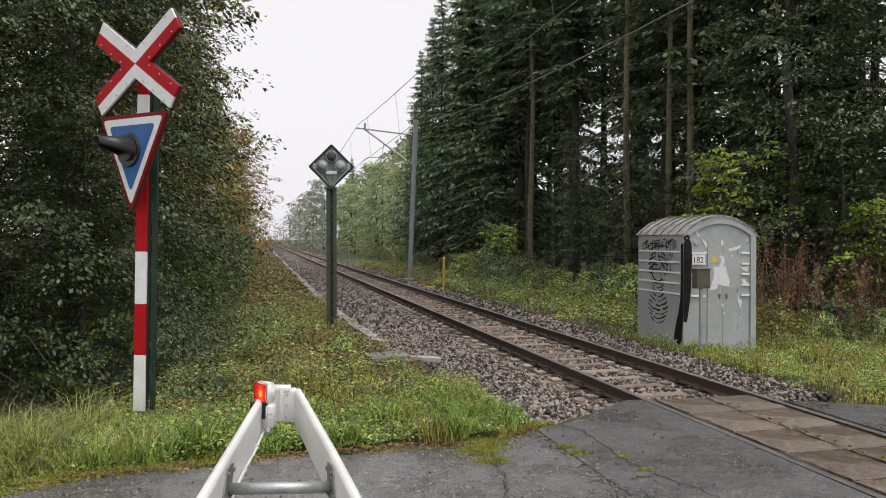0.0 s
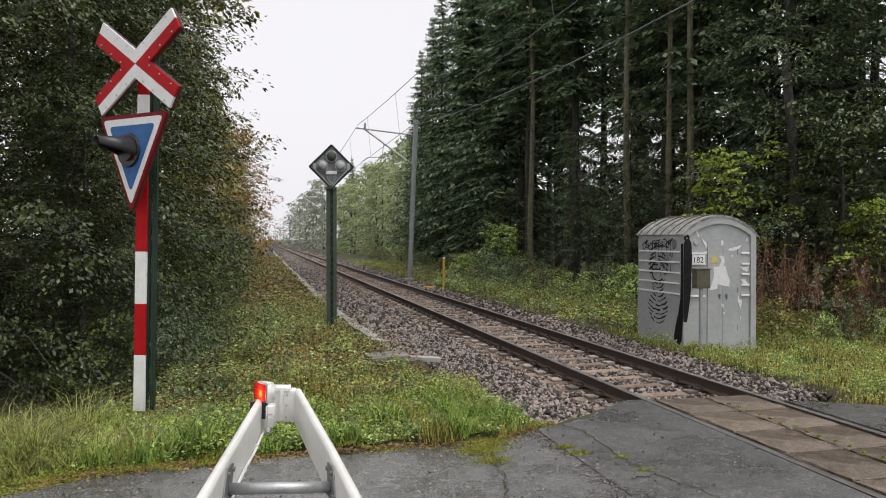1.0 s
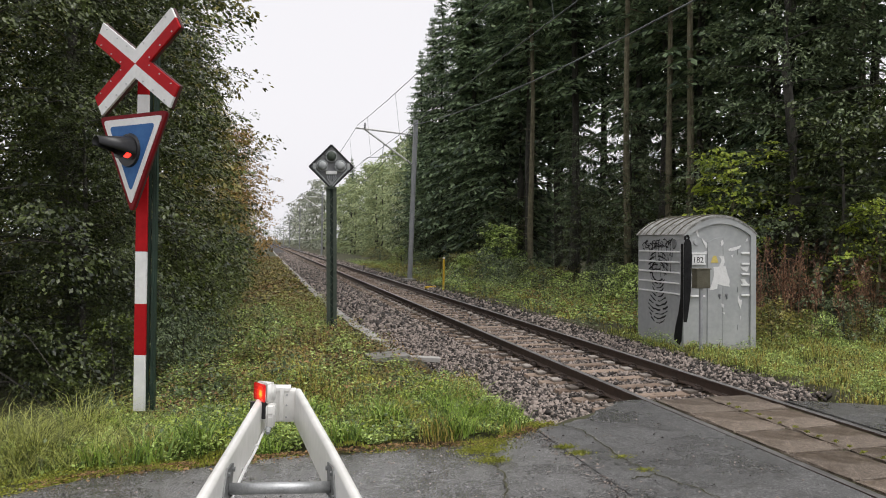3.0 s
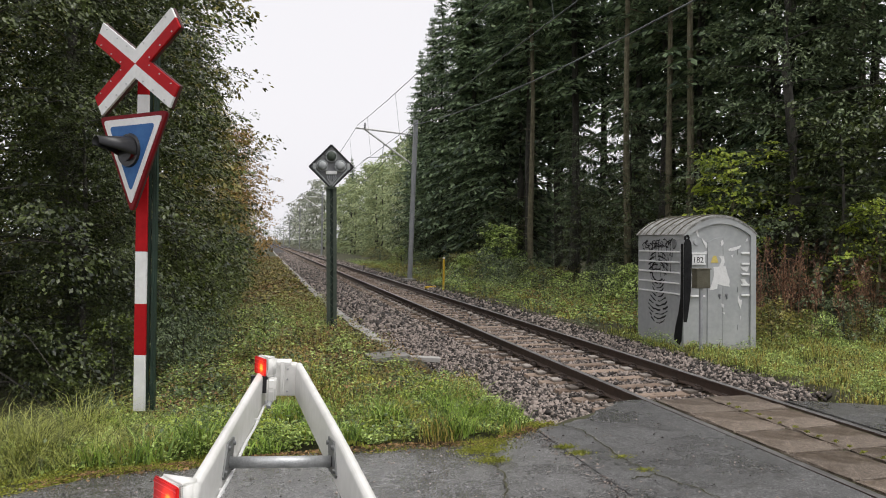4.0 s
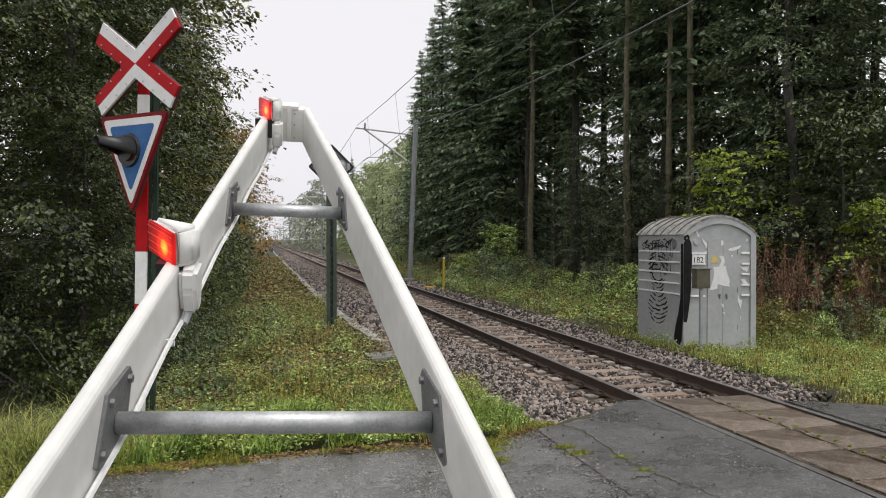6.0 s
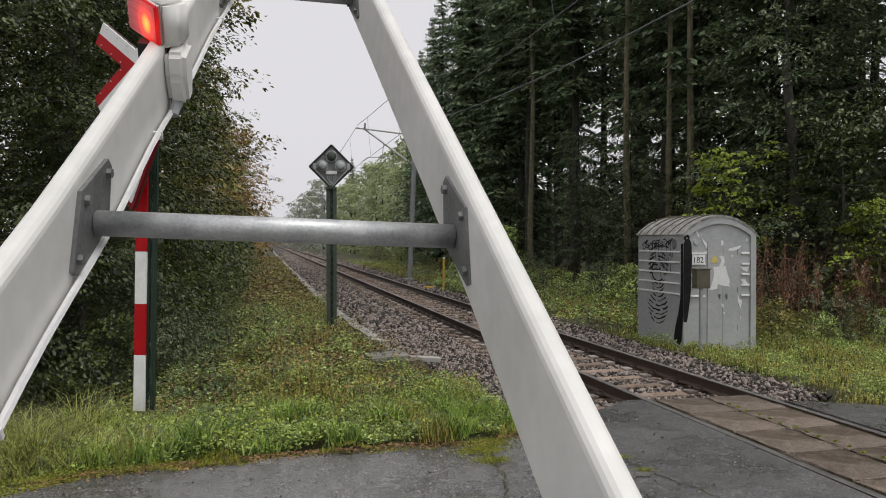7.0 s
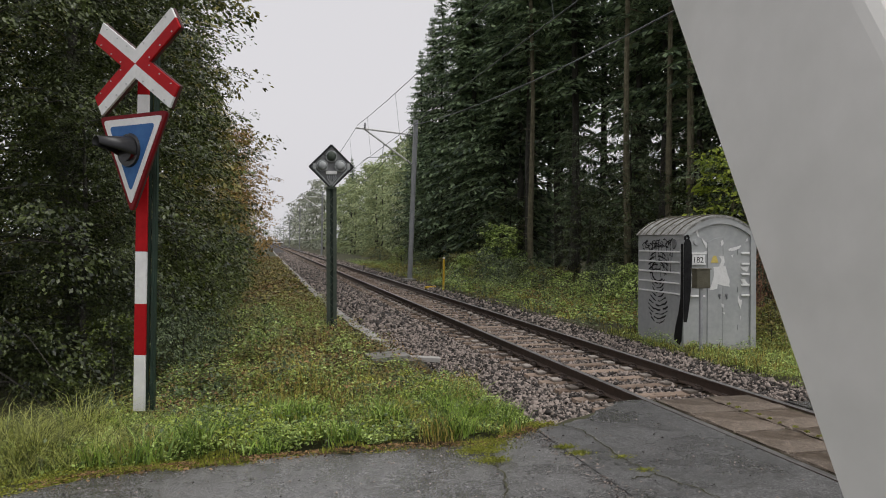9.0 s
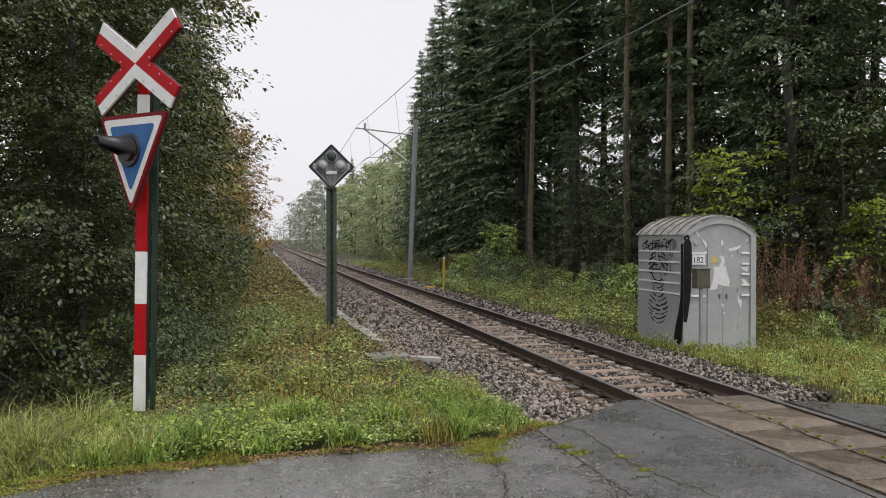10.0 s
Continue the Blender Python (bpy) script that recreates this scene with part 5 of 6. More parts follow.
def build_left_wood():
    near = [broadleaf("hedge_tree", "dense dark green broadleaf tree at the ditch", 10.5, 2.7, 0.25, "leaf_dark", 60, 14, 54, 0.082, 31, 0.75),
            broadleaf("hedge_tree", "dense green broadleaf tree hung with leaves to the ground", 11.5, 2.8, 0.3, "leaf_dark", 60, 14, 54, 0.082, 32, 0.75)]
    spots = [(-4.5, 13.4, 1.05), (-3.7, 16.4, 1.0), (-4.3, 20.0, 1.1), (-3.7, 23.2, 1.05), (-6.4, 16.6, 1.2), (-3.0, 14.4, 0.55)]
    plant_mix(near, spots, 1, "trees along the ditch")
    mid = [broadleaf("alder_tree", "tall olive green broadleaf tree by the railway", 17, 4.2, 0.4, "leaf", 50, 11, 23, 0.21, 33, 1.35),
           broadleaf("alder_tree", "tall broadleaf tree with yellowing leaves by the railway", 17.5, 4.3, 0.4, "leaf_olive", 50, 11, 23, 0.21, 34, 1.35)]
    spots = [(-5.1, 27.0, 0.92), (-4.9, 31.5, 1.05), (-5.3, 36, 1.0), (-5.2, 40.5, 0.97), (-5.2, 45, 0.92), (-5.0, 50, 0.9), (-5.3, 55, 0.85), (-5.0, 61, 0.85), (-7.8, 22.5, 0.85), (-9.5, 30, 1.2), (-9.5, 40, 1.2), (-10, 51, 1.2), (-4.7, 67, 0.85)]
    plant_mix(mid, spots, 2, "trees along the ditch")
    aut = broadleaf("autumn_tree", "broadleaf tree with orange brown autumn leaves", 13.5, 3.6, 0.4, "leaf_autumn", 40, 11, 16, 0.24, 35, 1.2)
    plant(aut, [(-2.9, 72, 1.0), (-2.4, 82, 1.05), (-3.3, 104, 1.0)], 3, "autumn trees")
    far = broadleaf("far_alder_tree", "olive broadleaf tree far down the line", 13, 3.6, 0.3, "leaf_olive", 36, 10, 14, 0.3, 36, 1.3)
    plant(far, [(-3.8, 92, 1.0), (-4.5, 115, 1.0), (-4.6, 128, 1.0), (-5.0, 142, 1.0), (-6, 160, 1.0), (-7, 180, 1.0)], 4, "far trees")
    bush = broadleaf("ditch_bush", "low leafy bush on the ditch bank", 2.2, 1.0, 0.05, "leaf", 26, 7, 18, 0.075, 37, 0.42, category="bush", drape=0.5)
    grey = broadleaf("ditch_bush", "low grey-green bramble bush on the ditch bank", 1.7, 1.15, 0.05, "leaf_grey", 26, 7, 18, 0.07, 38, 0.42, category="bush", drape=0.6)
    plant_mix([bush, grey], [(-2.3, 12.9, 0.7), (-2.0, 13.8, 0.8), (-2.1, 15.2, 1.1), (-1.5, 15.0, 0.7), (-2.0, 17.6, 1.0), (-1.2, 17.2, 0.7), (-2.2, 20.5, 1.3), (-1.3, 20.6, 0.8), (-1.9, 24, 1.2), (-1.9, 28, 1.4), (-2, 33, 1.5), (-1.8, 38, 1.5),
                             (-1.9, 45, 1.6), (-1.8, 53, 1.7), (-1.3, 31, 0.9), (-1.2, 26, 0.8)], 5, "bushes on the ditch bank")


build_left_wood()


def build_right_wood():
    edge = [spruce("spruce_tree", "full dark spruce branched to the ground at the forest edge", 24, 0.8, 4.0, 61, 9, 3, gap=0.62, broad=1.25), spruce("spruce_tree", "full dark spruce branched to the ground at the forest edge", 23, 1.2, 3.8, 62, 9, 3, gap=0.62, broad=1.25)]
    plant_mix(edge, [(13.4, 41.5, 0.95), (12.9, 46.0, 1.0), (13.3, 50.5, 0.98), (13.0, 55.0, 0.92), (13.2, 59.0, 0.8), (13.1, 63.0, 0.7), (13.4, 67.0, 0.62), (15.0, 70.0, 0.56), (16.4, 44.5, 1.0), (16.2, 52.0, 1.0), (16.0, 60.0, 0.9), (15.0, 130.0, 0.7), (18.1, 131.0, 0.62), (19.8, 129.0, 0.64)], 15, "spruces of the forest")
    pr = [spruce("spruce_tree", "tall dark spruce with drooping needle branches", 22, 3.6, 3.0, 41, 8, 3, gap=0.68, broad=1.25), spruce("spruce_tree", "tall dark spruce with drooping needle branches", 23.5, 7.0, 2.9, 42, 8, 3, gap=0.68, broad=1.25),
          spruce("spruce_tree", "tall spruce with a bare lower trunk", 24, 9.5, 2.8, 43, 8, 3, gap=0.68, broad=1.25)]
    rng = random.Random(12)
    spots = []
    # edge row, then rows behind it
    y = 20.0
    while y < 41:
        spots.append((14.0 + rng.uniform(-0.6, 0.9) + (0.8 if y < 30 else 0), y, rng.uniform(0.9, 1.05)))
        y += rng.uniform(2.3, 3.4)
    deep = []
    for row, x0 in enumerate((16.8, 19.8, 23.5, 28.5)):
        y = 16.0 + row * 2.5
        while y < (60 - row * 4 if row < 2 else 40):
            (spots if row < 1 else deep).append((x0 + rng.uniform(-1, 1), y, rng.uniform(0.88, 1.08)))
            y += rng.uniform(2.8, 4.2) * (1 + 0.1 * row)
    rng.shuffle(spots)
    plant_mix(pr, spots, 6, "spruces of the forest")
    inner = [spruce("spruce_tree", "spruce with bare lower trunk deep in the forest", 22, 6.5, 2.9, 55, 5, 2, gap=0.95, broad=1.6), spruce("spruce_tree", "spruce with bare lower trunk deep in the forest", 23, 9.0, 2.8, 56, 5, 2, gap=0.95, broad=1.6)]
    plant_mix(inner, deep, 16, "spruces of the forest")
    # pale, bare-stemmed conifers at the edge
    pine = spruce("pine_tree", "pale straight conifer trunk with dead twigs at the forest edge", 24, 11.5, 2.0, 44, 7, 3, "bark", 0.8, "needle", 0.0056)
    plant(pine, [(12.0, 33.0, 1.0), (12.6, 24.8, 0.95), (13.4, 23.3, 0.9), (13.6, 22.4, 0.95), (18.6, 20.6, 0.95)], 7, "conifers at the forest edge")
    grey = broadleaf("aspen_tree", "broadleaf tree with grey-green leaves at the forest edge", 13.5, 2.6, 2.2, "leaf_grey", 46, 12, 27, 0.106, 45, 0.8, drape=0.25)
    plant(grey, [(13.2, 17.0, 1.0), (15.8, 16.2, 1.1), (15.2, 19.5, 1.05), (12.8, 24.9, 0.55), (12.6, 29.0, 0.5), (17.8, 17.5, 1.1)], 8, "aspens")
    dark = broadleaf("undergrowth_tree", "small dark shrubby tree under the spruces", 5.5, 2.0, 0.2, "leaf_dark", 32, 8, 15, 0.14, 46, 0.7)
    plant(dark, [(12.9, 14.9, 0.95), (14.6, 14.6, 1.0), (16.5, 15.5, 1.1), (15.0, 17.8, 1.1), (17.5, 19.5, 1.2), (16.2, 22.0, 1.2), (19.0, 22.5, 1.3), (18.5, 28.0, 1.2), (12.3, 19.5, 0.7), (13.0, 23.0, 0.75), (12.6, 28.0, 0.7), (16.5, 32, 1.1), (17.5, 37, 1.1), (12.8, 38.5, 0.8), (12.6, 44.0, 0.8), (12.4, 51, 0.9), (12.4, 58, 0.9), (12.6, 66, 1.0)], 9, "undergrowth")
    lime = broadleaf("young_maple", "young tree with bright yellow-green leaves behind the hut", 4.4, 1.25, 1.6, "leaf_lime", 17, 7, 18, 0.13, 47, 0.55, bark="bark", drape=0.2)
    plant(lime, [(11.65, 17.3, 1.0), (13.1, 14.0, 0.72)], 10, "young maples")
    bush = broadleaf("verge_bush", "leafy green bush in the verge", 2.3, 0.95, 0.1, "weed", 26, 7, 18, 0.11, 48, 0.45, category="bush", bark="bark", drape=0.15)
    plant(bush, [(10.4, 32.6, 1.15), (9.6, 35.5, 0.6)], 11, "bushes in the verge")
    br = broadleaf("bramble_bush", "low tangled bramble bush in the verge", 1.25, 1.35, 0.05, "leaf_olive", 24, 7, 13, 0.085, 49, 0.45, category="bush", drape=0.6)
    spots = [(9.7, 13.1, 0.6), (10.7, 12.9, 0.45), (11.5, 13.2, 0.6), (12.4, 12.9, 0.45), (13.2, 13.1, 0.6), (14.1, 13.0, 0.5)]
    for y in np.arange(15.5, 74, 2.1):
        for x in ((10.2, 11.6) if y < 40 else (10.8,)):
            spots.append((x + rng.uniform(-0.6, 0.5), float(y) + rng.uniform(-0.6, 0.6), rng.uniform(0.6, 1.05)))
    br2 = broadleaf("bramble_bush", "low pale green bramble bush in the verge", 1.4, 1.25, 0.05, "weed", 24, 7, 13, 0.08, 53, 0.45, category="bush", drape=0.6)
    br3 = broadleaf("bramble_bush", "low grey-green bramble bush in the verge", 1.5, 1.2, 0.05, "leaf_grey", 24, 7, 13, 0.085, 54, 0.45, category="bush", drape=0.5)
    plant_mix([br, br2, br3], spots, 12, "brambles")
    # added wall of dark leaves that closes the sky gaps behind the trunks
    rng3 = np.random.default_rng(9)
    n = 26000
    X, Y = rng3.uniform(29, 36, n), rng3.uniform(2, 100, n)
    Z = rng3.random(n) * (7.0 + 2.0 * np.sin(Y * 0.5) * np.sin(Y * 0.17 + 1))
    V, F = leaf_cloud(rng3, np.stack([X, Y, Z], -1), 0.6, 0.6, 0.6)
    tagged(soup("forest_understorey", V, F, M["leaf_dark"]), "dense backdrop of dark leaves added deep in the forest", "undergrowth", kind="stuff")
    # far trees, their haze painted in by the pale leaf colour
    far = [broadleaf("willow_tree", "grey-green broadleaf tree beyond the spruces, leaf colour paled for haze", 12.5, 4.0, 0.3, "leaf_haze_far", 38, 10, 12, 0.38, 50, 1.3),
           broadleaf("birch_tree", "yellow-green broadleaf tree beyond the spruces, leaf colour paled for haze", 14, 3.6, 0.3, "leaf_haze_far", 38, 10, 12, 0.38, 51, 1.3)]
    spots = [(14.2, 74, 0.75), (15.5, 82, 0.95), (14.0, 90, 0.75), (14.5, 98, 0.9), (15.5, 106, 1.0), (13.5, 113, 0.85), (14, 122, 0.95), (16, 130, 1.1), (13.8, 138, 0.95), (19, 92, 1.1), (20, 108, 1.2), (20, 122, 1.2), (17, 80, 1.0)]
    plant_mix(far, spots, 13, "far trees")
    mist = broadleaf("misty_tree", "broadleaf tree far along the line, leaf colour paled for haze", 13, 4.4, 0.2, "leaf_haze_farther", 26, 8, 9, 0.6, 52, 1.6)
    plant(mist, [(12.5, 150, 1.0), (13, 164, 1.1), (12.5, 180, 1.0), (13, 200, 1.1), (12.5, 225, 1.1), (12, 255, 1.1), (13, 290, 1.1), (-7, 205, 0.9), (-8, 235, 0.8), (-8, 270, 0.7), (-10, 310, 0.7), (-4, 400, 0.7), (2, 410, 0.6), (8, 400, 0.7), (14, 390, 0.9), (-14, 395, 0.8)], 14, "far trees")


build_right_wood()


# ---- grass and weeds ----
def blades(name, X, Y, h0, h1, w, material, seed, label, droop=0.5):
    rng = np.random.default_rng(seed)
    n = len(X)
    Z = land(X, Y) - 0.02 + mound(X, Y) * 0.55
    a = rng.uniform(0, 2 * np.pi, n)
    h = rng.uniform(h0, h1, n) * np.clip(0.35 + 0.75 * uneven(X, Y), 0.4, 1.25)
    l = h * droop * rng.uniform(0.2, 1.3, n)
    dx, dy = np.cos(a), np.sin(a)
    b = rng.uniform(0, 2 * np.pi, n)
    sx, sy = np.cos(b) * w, np.sin(b) * w
    base = np.stack([X, Y, Z], -1)
    mid = base + np.stack([dx * l * 0.35, dy * l * 0.35, h * 0.65], -1)
    tip = base + np.stack([dx * l, dy * l, h * rng.uniform(0.75, 1.0, n)], -1)
    s = np.stack([sx, sy, np.zeros(n)], -1)
    V = np.stack([base - s, base + s, mid + s * 0.8, mid - s * 0.8, tip], 1).reshape(-1, 3)
    i = 5 * np.arange(n)[:, None]
    F = np.concatenate([i + np.array([[0, 1, 2]]), i + np.array([[0, 2, 3]]), i + np.array([[3, 2, 4]])])
    tagged(soup(name, V, F, M[material]), label, "grass", kind="stuff")


def tufted(rng, n, x0, x1, y0, y1, tufts, spread):
    cx, cy = rng.uniform(x0, x1, tufts), rng.uniform(y0, y1, tufts)
    k = rng.integers(0, tufts, n)
    return cx[k] + rng.normal(0, spread, n), cy[k] + rng.normal(0, spread, n)


def verge_mask(X, Y, lo=0.05, hi=99.0):
    g = Y - road_edge(X)
    return (g > lo) & (g < hi) & ((X < np.interp(Y, [7, 9, 13.5, 16.5], [2.8, 2.95, 2.85, 2.05])) | (X > 6.9 + 0.12 * np.sin(Y * 2.3)))


def uneven(X, Y):
    return np.clip(0.6 + 0.5 * np.sin(1.9 * X + 1.3 * Y) * np.sin(2.7 * Y - 1.1 * X) + 0.35 * np.sin(5.3 * X + 2) * np.sin(4.1 * Y), 0.12, 1.5)


TUSSOCKS = []


def raise_tussocks():
    """Low mounds of growth over the verges: place, radius and height."""
    rng = np.random.default_rng(91)
    for n, x0, x1, y0, y1, r0, r1, h0, h1 in ((230, -5.2, 2.9, 6.9, 11.0, 0.12, 0.34, 0.04, 0.24), (260, -2.6, 2.2, 10.5, 26, 0.2, 0.6, 0.1, 0.5), (120, 7.0, 13, 7.6, 15, 0.15, 0.4, 0.03, 0.16), (240, 7.4, 12, 14, 60, 0.3, 0.9, 0.1, 0.6)):
        TUSSOCKS.append(np.stack([rng.uniform(x0, x1, n), rng.uniform(y0, y1, n), rng.uniform(r0, r1, n), h0 + (h1 - h0) * rng.random(n) ** 2], -1))


def mound(X, Y):
    z = np.zeros(len(X))
    for lot in TUSSOCKS:
        for x, y, r, h in lot:
            k = np.abs(Y - y) < 2 * r
            z[k] = np.maximum(z[k], h * np.exp(-((X[k] - x) ** 2 + (Y[k] - y) ** 2) / (r * r * 0.6)))
    return z


raise_tussocks()


def weeds(name, X, Y, h, size, material, seed, label):
    rng = np.random.default_rng(seed)
    top = mound(X, Y)
    Z = land(X, Y) + rng.random(len(X)) ** 1.3 * h * 0.7 * uneven(X, Y) + top * rng.random(len(X)) ** 0.35
    n = len(X)
    d = rng.normal(size=(n, 3)) * (1, 1, 0.35)
    V, F = leaf_quads(rng, np.stack([X, Y, Z], -1), d, rng.normal(0, 0.45, (n, 3)) + (0, 0, 1), size, 0.5)
    tagged(soup(name, V, F, M[material]), label, "weeds", kind="stuff")


def herb_clumps(name, count, x0, x1, y0, y1, r0, r1, per, size, material, seed, label, squash=0.5, reach=(0.2, 99.0)):
    """Single plants: domes of leaves that stand clear of the weeds round them."""
    rng = np.random.default_rng(seed)
    X, Y = rng.uniform(x0, x1, count), rng.uniform(y0, y1, count)
    k = verge_mask(X, Y, *reach)
    X, Y = X[k], Y[k]
    r = rng.uniform(r0, r1, len(X))
    Q, out = [], []
    for x, y, z, a in zip(X, Y, land(X, Y) + 0.5 * mound(X, Y), r):
        m = int(per * rng.uniform(0.6, 1.3))
        q = rng.normal(size=(m, 3))
        q /= np.linalg.norm(q, axis=1, keepdims=True)
        q *= rng.random((m, 1)) ** 0.35 * a
        out.append(q * (1, 1, 0.3) + rng.normal(0, 0.3 * a, (m, 3)) * (1, 1, 0.4))
        q[:, 2] = np.abs(q[:, 2]) * rng.uniform(0.8, 1.5)
        Q.append(q + (x, y, z))
    d = np.concatenate(out)
    V, F = leaf_quads(rng, np.concatenate(Q), d, rng.normal(0, 0.4, d.shape) + (0, 0, 1), size, squash)
    tagged(soup(name, V, F, M[material]), label, "weeds", kind="stuff")


def build_verge():
    rng, rng2 = np.random.default_rng(77), np.random.default_rng(78)
    # grass of the near verge
    X, Y = tufted(rng, 22000, -5.2, 2.7, 6.6, 10.6, 330, 0.13)
    k = verge_mask(X, Y, 0.3)
    blades("verge_grass", X[k], Y[k], 0.06, 0.22, 0.0035, "grass", 1, "green grass of the verge")
    X, Y = tufted(rng, 19000, -5.2, -1.0, 6.7, 9.4, 150, 0.11)
    k = verge_mask(X, Y, 0.3)
    blades("tall_grass", X[k], Y[k], 0.18, 0.44, 0.003, "grass", 2, "tall drooping grass tufts at the road", 1.4)
    X, Y = tufted(rng, 9000, -5.0, -1.6, 7.5, 8.9, 90, 0.12)
    k = verge_mask(X, Y, 0.6)
    blades("tall_grass", X[k], Y[k], 0.36, 0.7, 0.0034, "grass", 24, "tall drooping grass behind the roadside tufts", 1.1)
    X, Y = tufted(rng, 6500, -5, 2.8, 6.7, 11.5, 190, 0.13)
    k = verge_mask(X, Y, 0.28)
    blades("dry_grass", X[k], Y[k], 0.1, 0.34, 0.003, "grass_dry", 3, "dry yellowed grass stalks", 0.6)
    X, Y = tufted(rng, 1100, 1.3, 2.7, 7.1, 8.8, 11, 0.09)
    k = verge_mask(X, Y, 0.05)
    blades("dry_grass", X[k], Y[k], 0.14, 0.33, 0.0036, "grass_dry", 4, "dry yellowed grass tufts by the ballast", 0.7)
    # leafy weeds
    X, Y = tufted(rng, 60000, -3.6, 2.75, 6.9, 11.5, 420, 0.15)
    k = verge_mask(X, Y, 0.2)
    weeds("leafy_weeds", X[k], Y[k], 0.2, 0.042, "weed", 5, "leafy green weeds in the verge")
    X, Y = tufted(rng, 5200, -5.0, 2.2, 7.1, 11.5, 60, 0.16)
    k = verge_mask(X, Y, 0.3)
    weeds("broad_weeds", X[k], Y[k], 0.34, 0.058, "leaf_lime", 21, "broad pale green leaves of tall weeds")
    X, Y = tufted(rng, 9000, -2.5, 2.6, 7.4, 12.5, 190, 0.15)
    k = verge_mask(X, Y, 0.15)
    weeds("grey_weeds", X[k], Y[k], 0.34, 0.05, "leaf_grey", 22, "grey-green herbs in the verge")
    X, Y = tufted(rng, 30000, -2.4, 2.2, 10.5, 26, 900, 0.22)
    k = verge_mask(X, Y)
    weeds("slope_weeds", X[k], Y[k], 0.45, 0.062, "leaf_olive", 6, "low olive weeds on the ditch slope")
    X, Y = tufted(rng, 16000, -1.8, 2.3, 9.5, 26, 340, 0.22)
    k = verge_mask(X, Y)
    weeds("withered_weeds", X[k], Y[k], 0.45, 0.058, "brown_leaf", 7, "withered brown weeds on the slope")
    X, Y = tufted(rng, 26000, -1.6, 1.7, 10.0, 26, 260, 0.26)
    k = verge_mask(X, Y)
    weeds("slope_weeds", X[k], Y[k], 0.55, 0.055, "weed", 8, "bright green weeds on the ditch slope")
    X, Y = tufted(rng, 26000, -2.2, 1.9, 25, 90, 800, 0.4)
    weeds("far_slope_weeds", X, Y, 0.4, 0.14, "leaf_olive", 9, "olive and brown weeds along the line")
    X, Y = tufted(rng, 12000, -2.0, 1.8, 25, 90, 260, 0.4)
    weeds("far_slope_weeds", X, Y, 0.4, 0.13, "brown_leaf", 10, "withered brown weeds along the line")
    # single plants that stand out of the verge and the slope
    herb_clumps("nettle_clumps", 60, -3.4, 2.3, 7.3, 11.5, 0.12, 0.25, 140, 0.04, "leaf_lime", 61, "bright green leafy herbs in the verge", 0.5)
    herb_clumps("green_clumps", 170, -3.2, 2.5, 7.2, 10.5, 0.1, 0.24, 170, 0.034, "weed", 70, "small-leaved green herbs in the verge", 0.5)
    herb_clumps("dark_clumps", 130, -2.6, 2.4, 7.6, 14, 0.12, 0.26, 90, 0.05, "leaf_grey", 62, "dark grey-green herbs in the verge", 0.45)
    herb_clumps("withered_clumps", 110, -1.2, 2.6, 8.0, 14, 0.08, 0.22, 80, 0.04, "brown_leaf", 63, "withered brown herbs in the verge", 0.4)
    herb_clumps("bramble_clumps", 110, -2.4, 0.6, 10.5, 24, 0.2, 0.45, 120, 0.075, "leaf_grey", 64, "dark green brambles on the ditch slope", 0.55)
    herb_clumps("slope_clumps", 60, -1.6, 1.5, 11, 24, 0.2, 0.4, 120, 0.065, "weed", 65, "bright green plants on the ditch slope", 0.5)
    herb_clumps("withered_clumps", 130, -1.0, 1.7, 11, 26, 0.15, 0.35, 100, 0.06, "brown_leaf", 66, "withered brown plants on the slope", 0.4)
    herb_clumps("verge_clumps", 70, 7.2, 11.5, 14, 40, 0.25, 0.6, 120, 0.09, "leaf_grey", 67, "dark green plants before the forest", 0.5)
    X, Y = tufted(rng2, 1400, -0.5, 1.7, 9.0, 15, 60, 0.14)
    k = verge_mask(X, Y, 0.3)
    blades("dry_stalks", X[k], Y[k], 0.25, 0.6, 0.004, "grass_dry", 68, "dry straw-coloured stalks on the slope", 0.6)
    X, Y = tufted(rng2, 6500, -1.6, 2.6, 7.0, 9.6, 62, 0.09)
    k = verge_mask(X, Y, 0.15)
    blades("grass_tufts", X[k], Y[k], 0.16, 0.36, 0.0065, "grass_fresh", 69, "dense green grass tufts in the verge", 0.9)
    herb_clumps("nettle_clumps", 26, -3.9, -1.6, 8.1, 9.0, 0.2, 0.36, 60, 0.075, "leaf_lime", 71, "pale broad-leaved herbs above the grass", 0.6)
    herb_clumps("rust_clumps", 60, -0.6, 2.7, 7.6, 12.5, 0.08, 0.18, 70, 0.036, "leaf_autumn", 72, "rusty orange herbs in the verge", 0.45)
    herb_clumps("slope_clumps", 60, -0.55, 0.5, 13.5, 24, 0.2, 0.42, 120, 0.06, "weed", 73, "fresh green plants on the ditch slope", 0.5)
    herb_clumps("green_clumps", 230, 7.1, 13.0, 7.7, 13.5, 0.1, 0.24, 120, 0.034, "weed", 74, "small-leaved green herbs round the hut", 0.5)
    herb_clumps("verge_clumps", 120, 7.3, 11.0, 14, 36, 0.2, 0.5, 130, 0.075, "weed", 75, "fresh green plants before the forest", 0.5)
    herb_clumps("rust_clumps", 45, 7.6, 11.5, 14, 30, 0.15, 0.35, 80, 0.06, "leaf_autumn", 76, "rusty orange plants before the forest", 0.45)
    # the other side of the track
    X, Y = tufted(rng, 42000, 6.95, 13, 7.4, 15.0, 620, 0.16)
    k = verge_mask(X, Y, 0.05)
    blades("far_verge_grass", X[k], Y[k], 0.05, 0.15, 0.005, "grass", 11, "green grass round the hut")
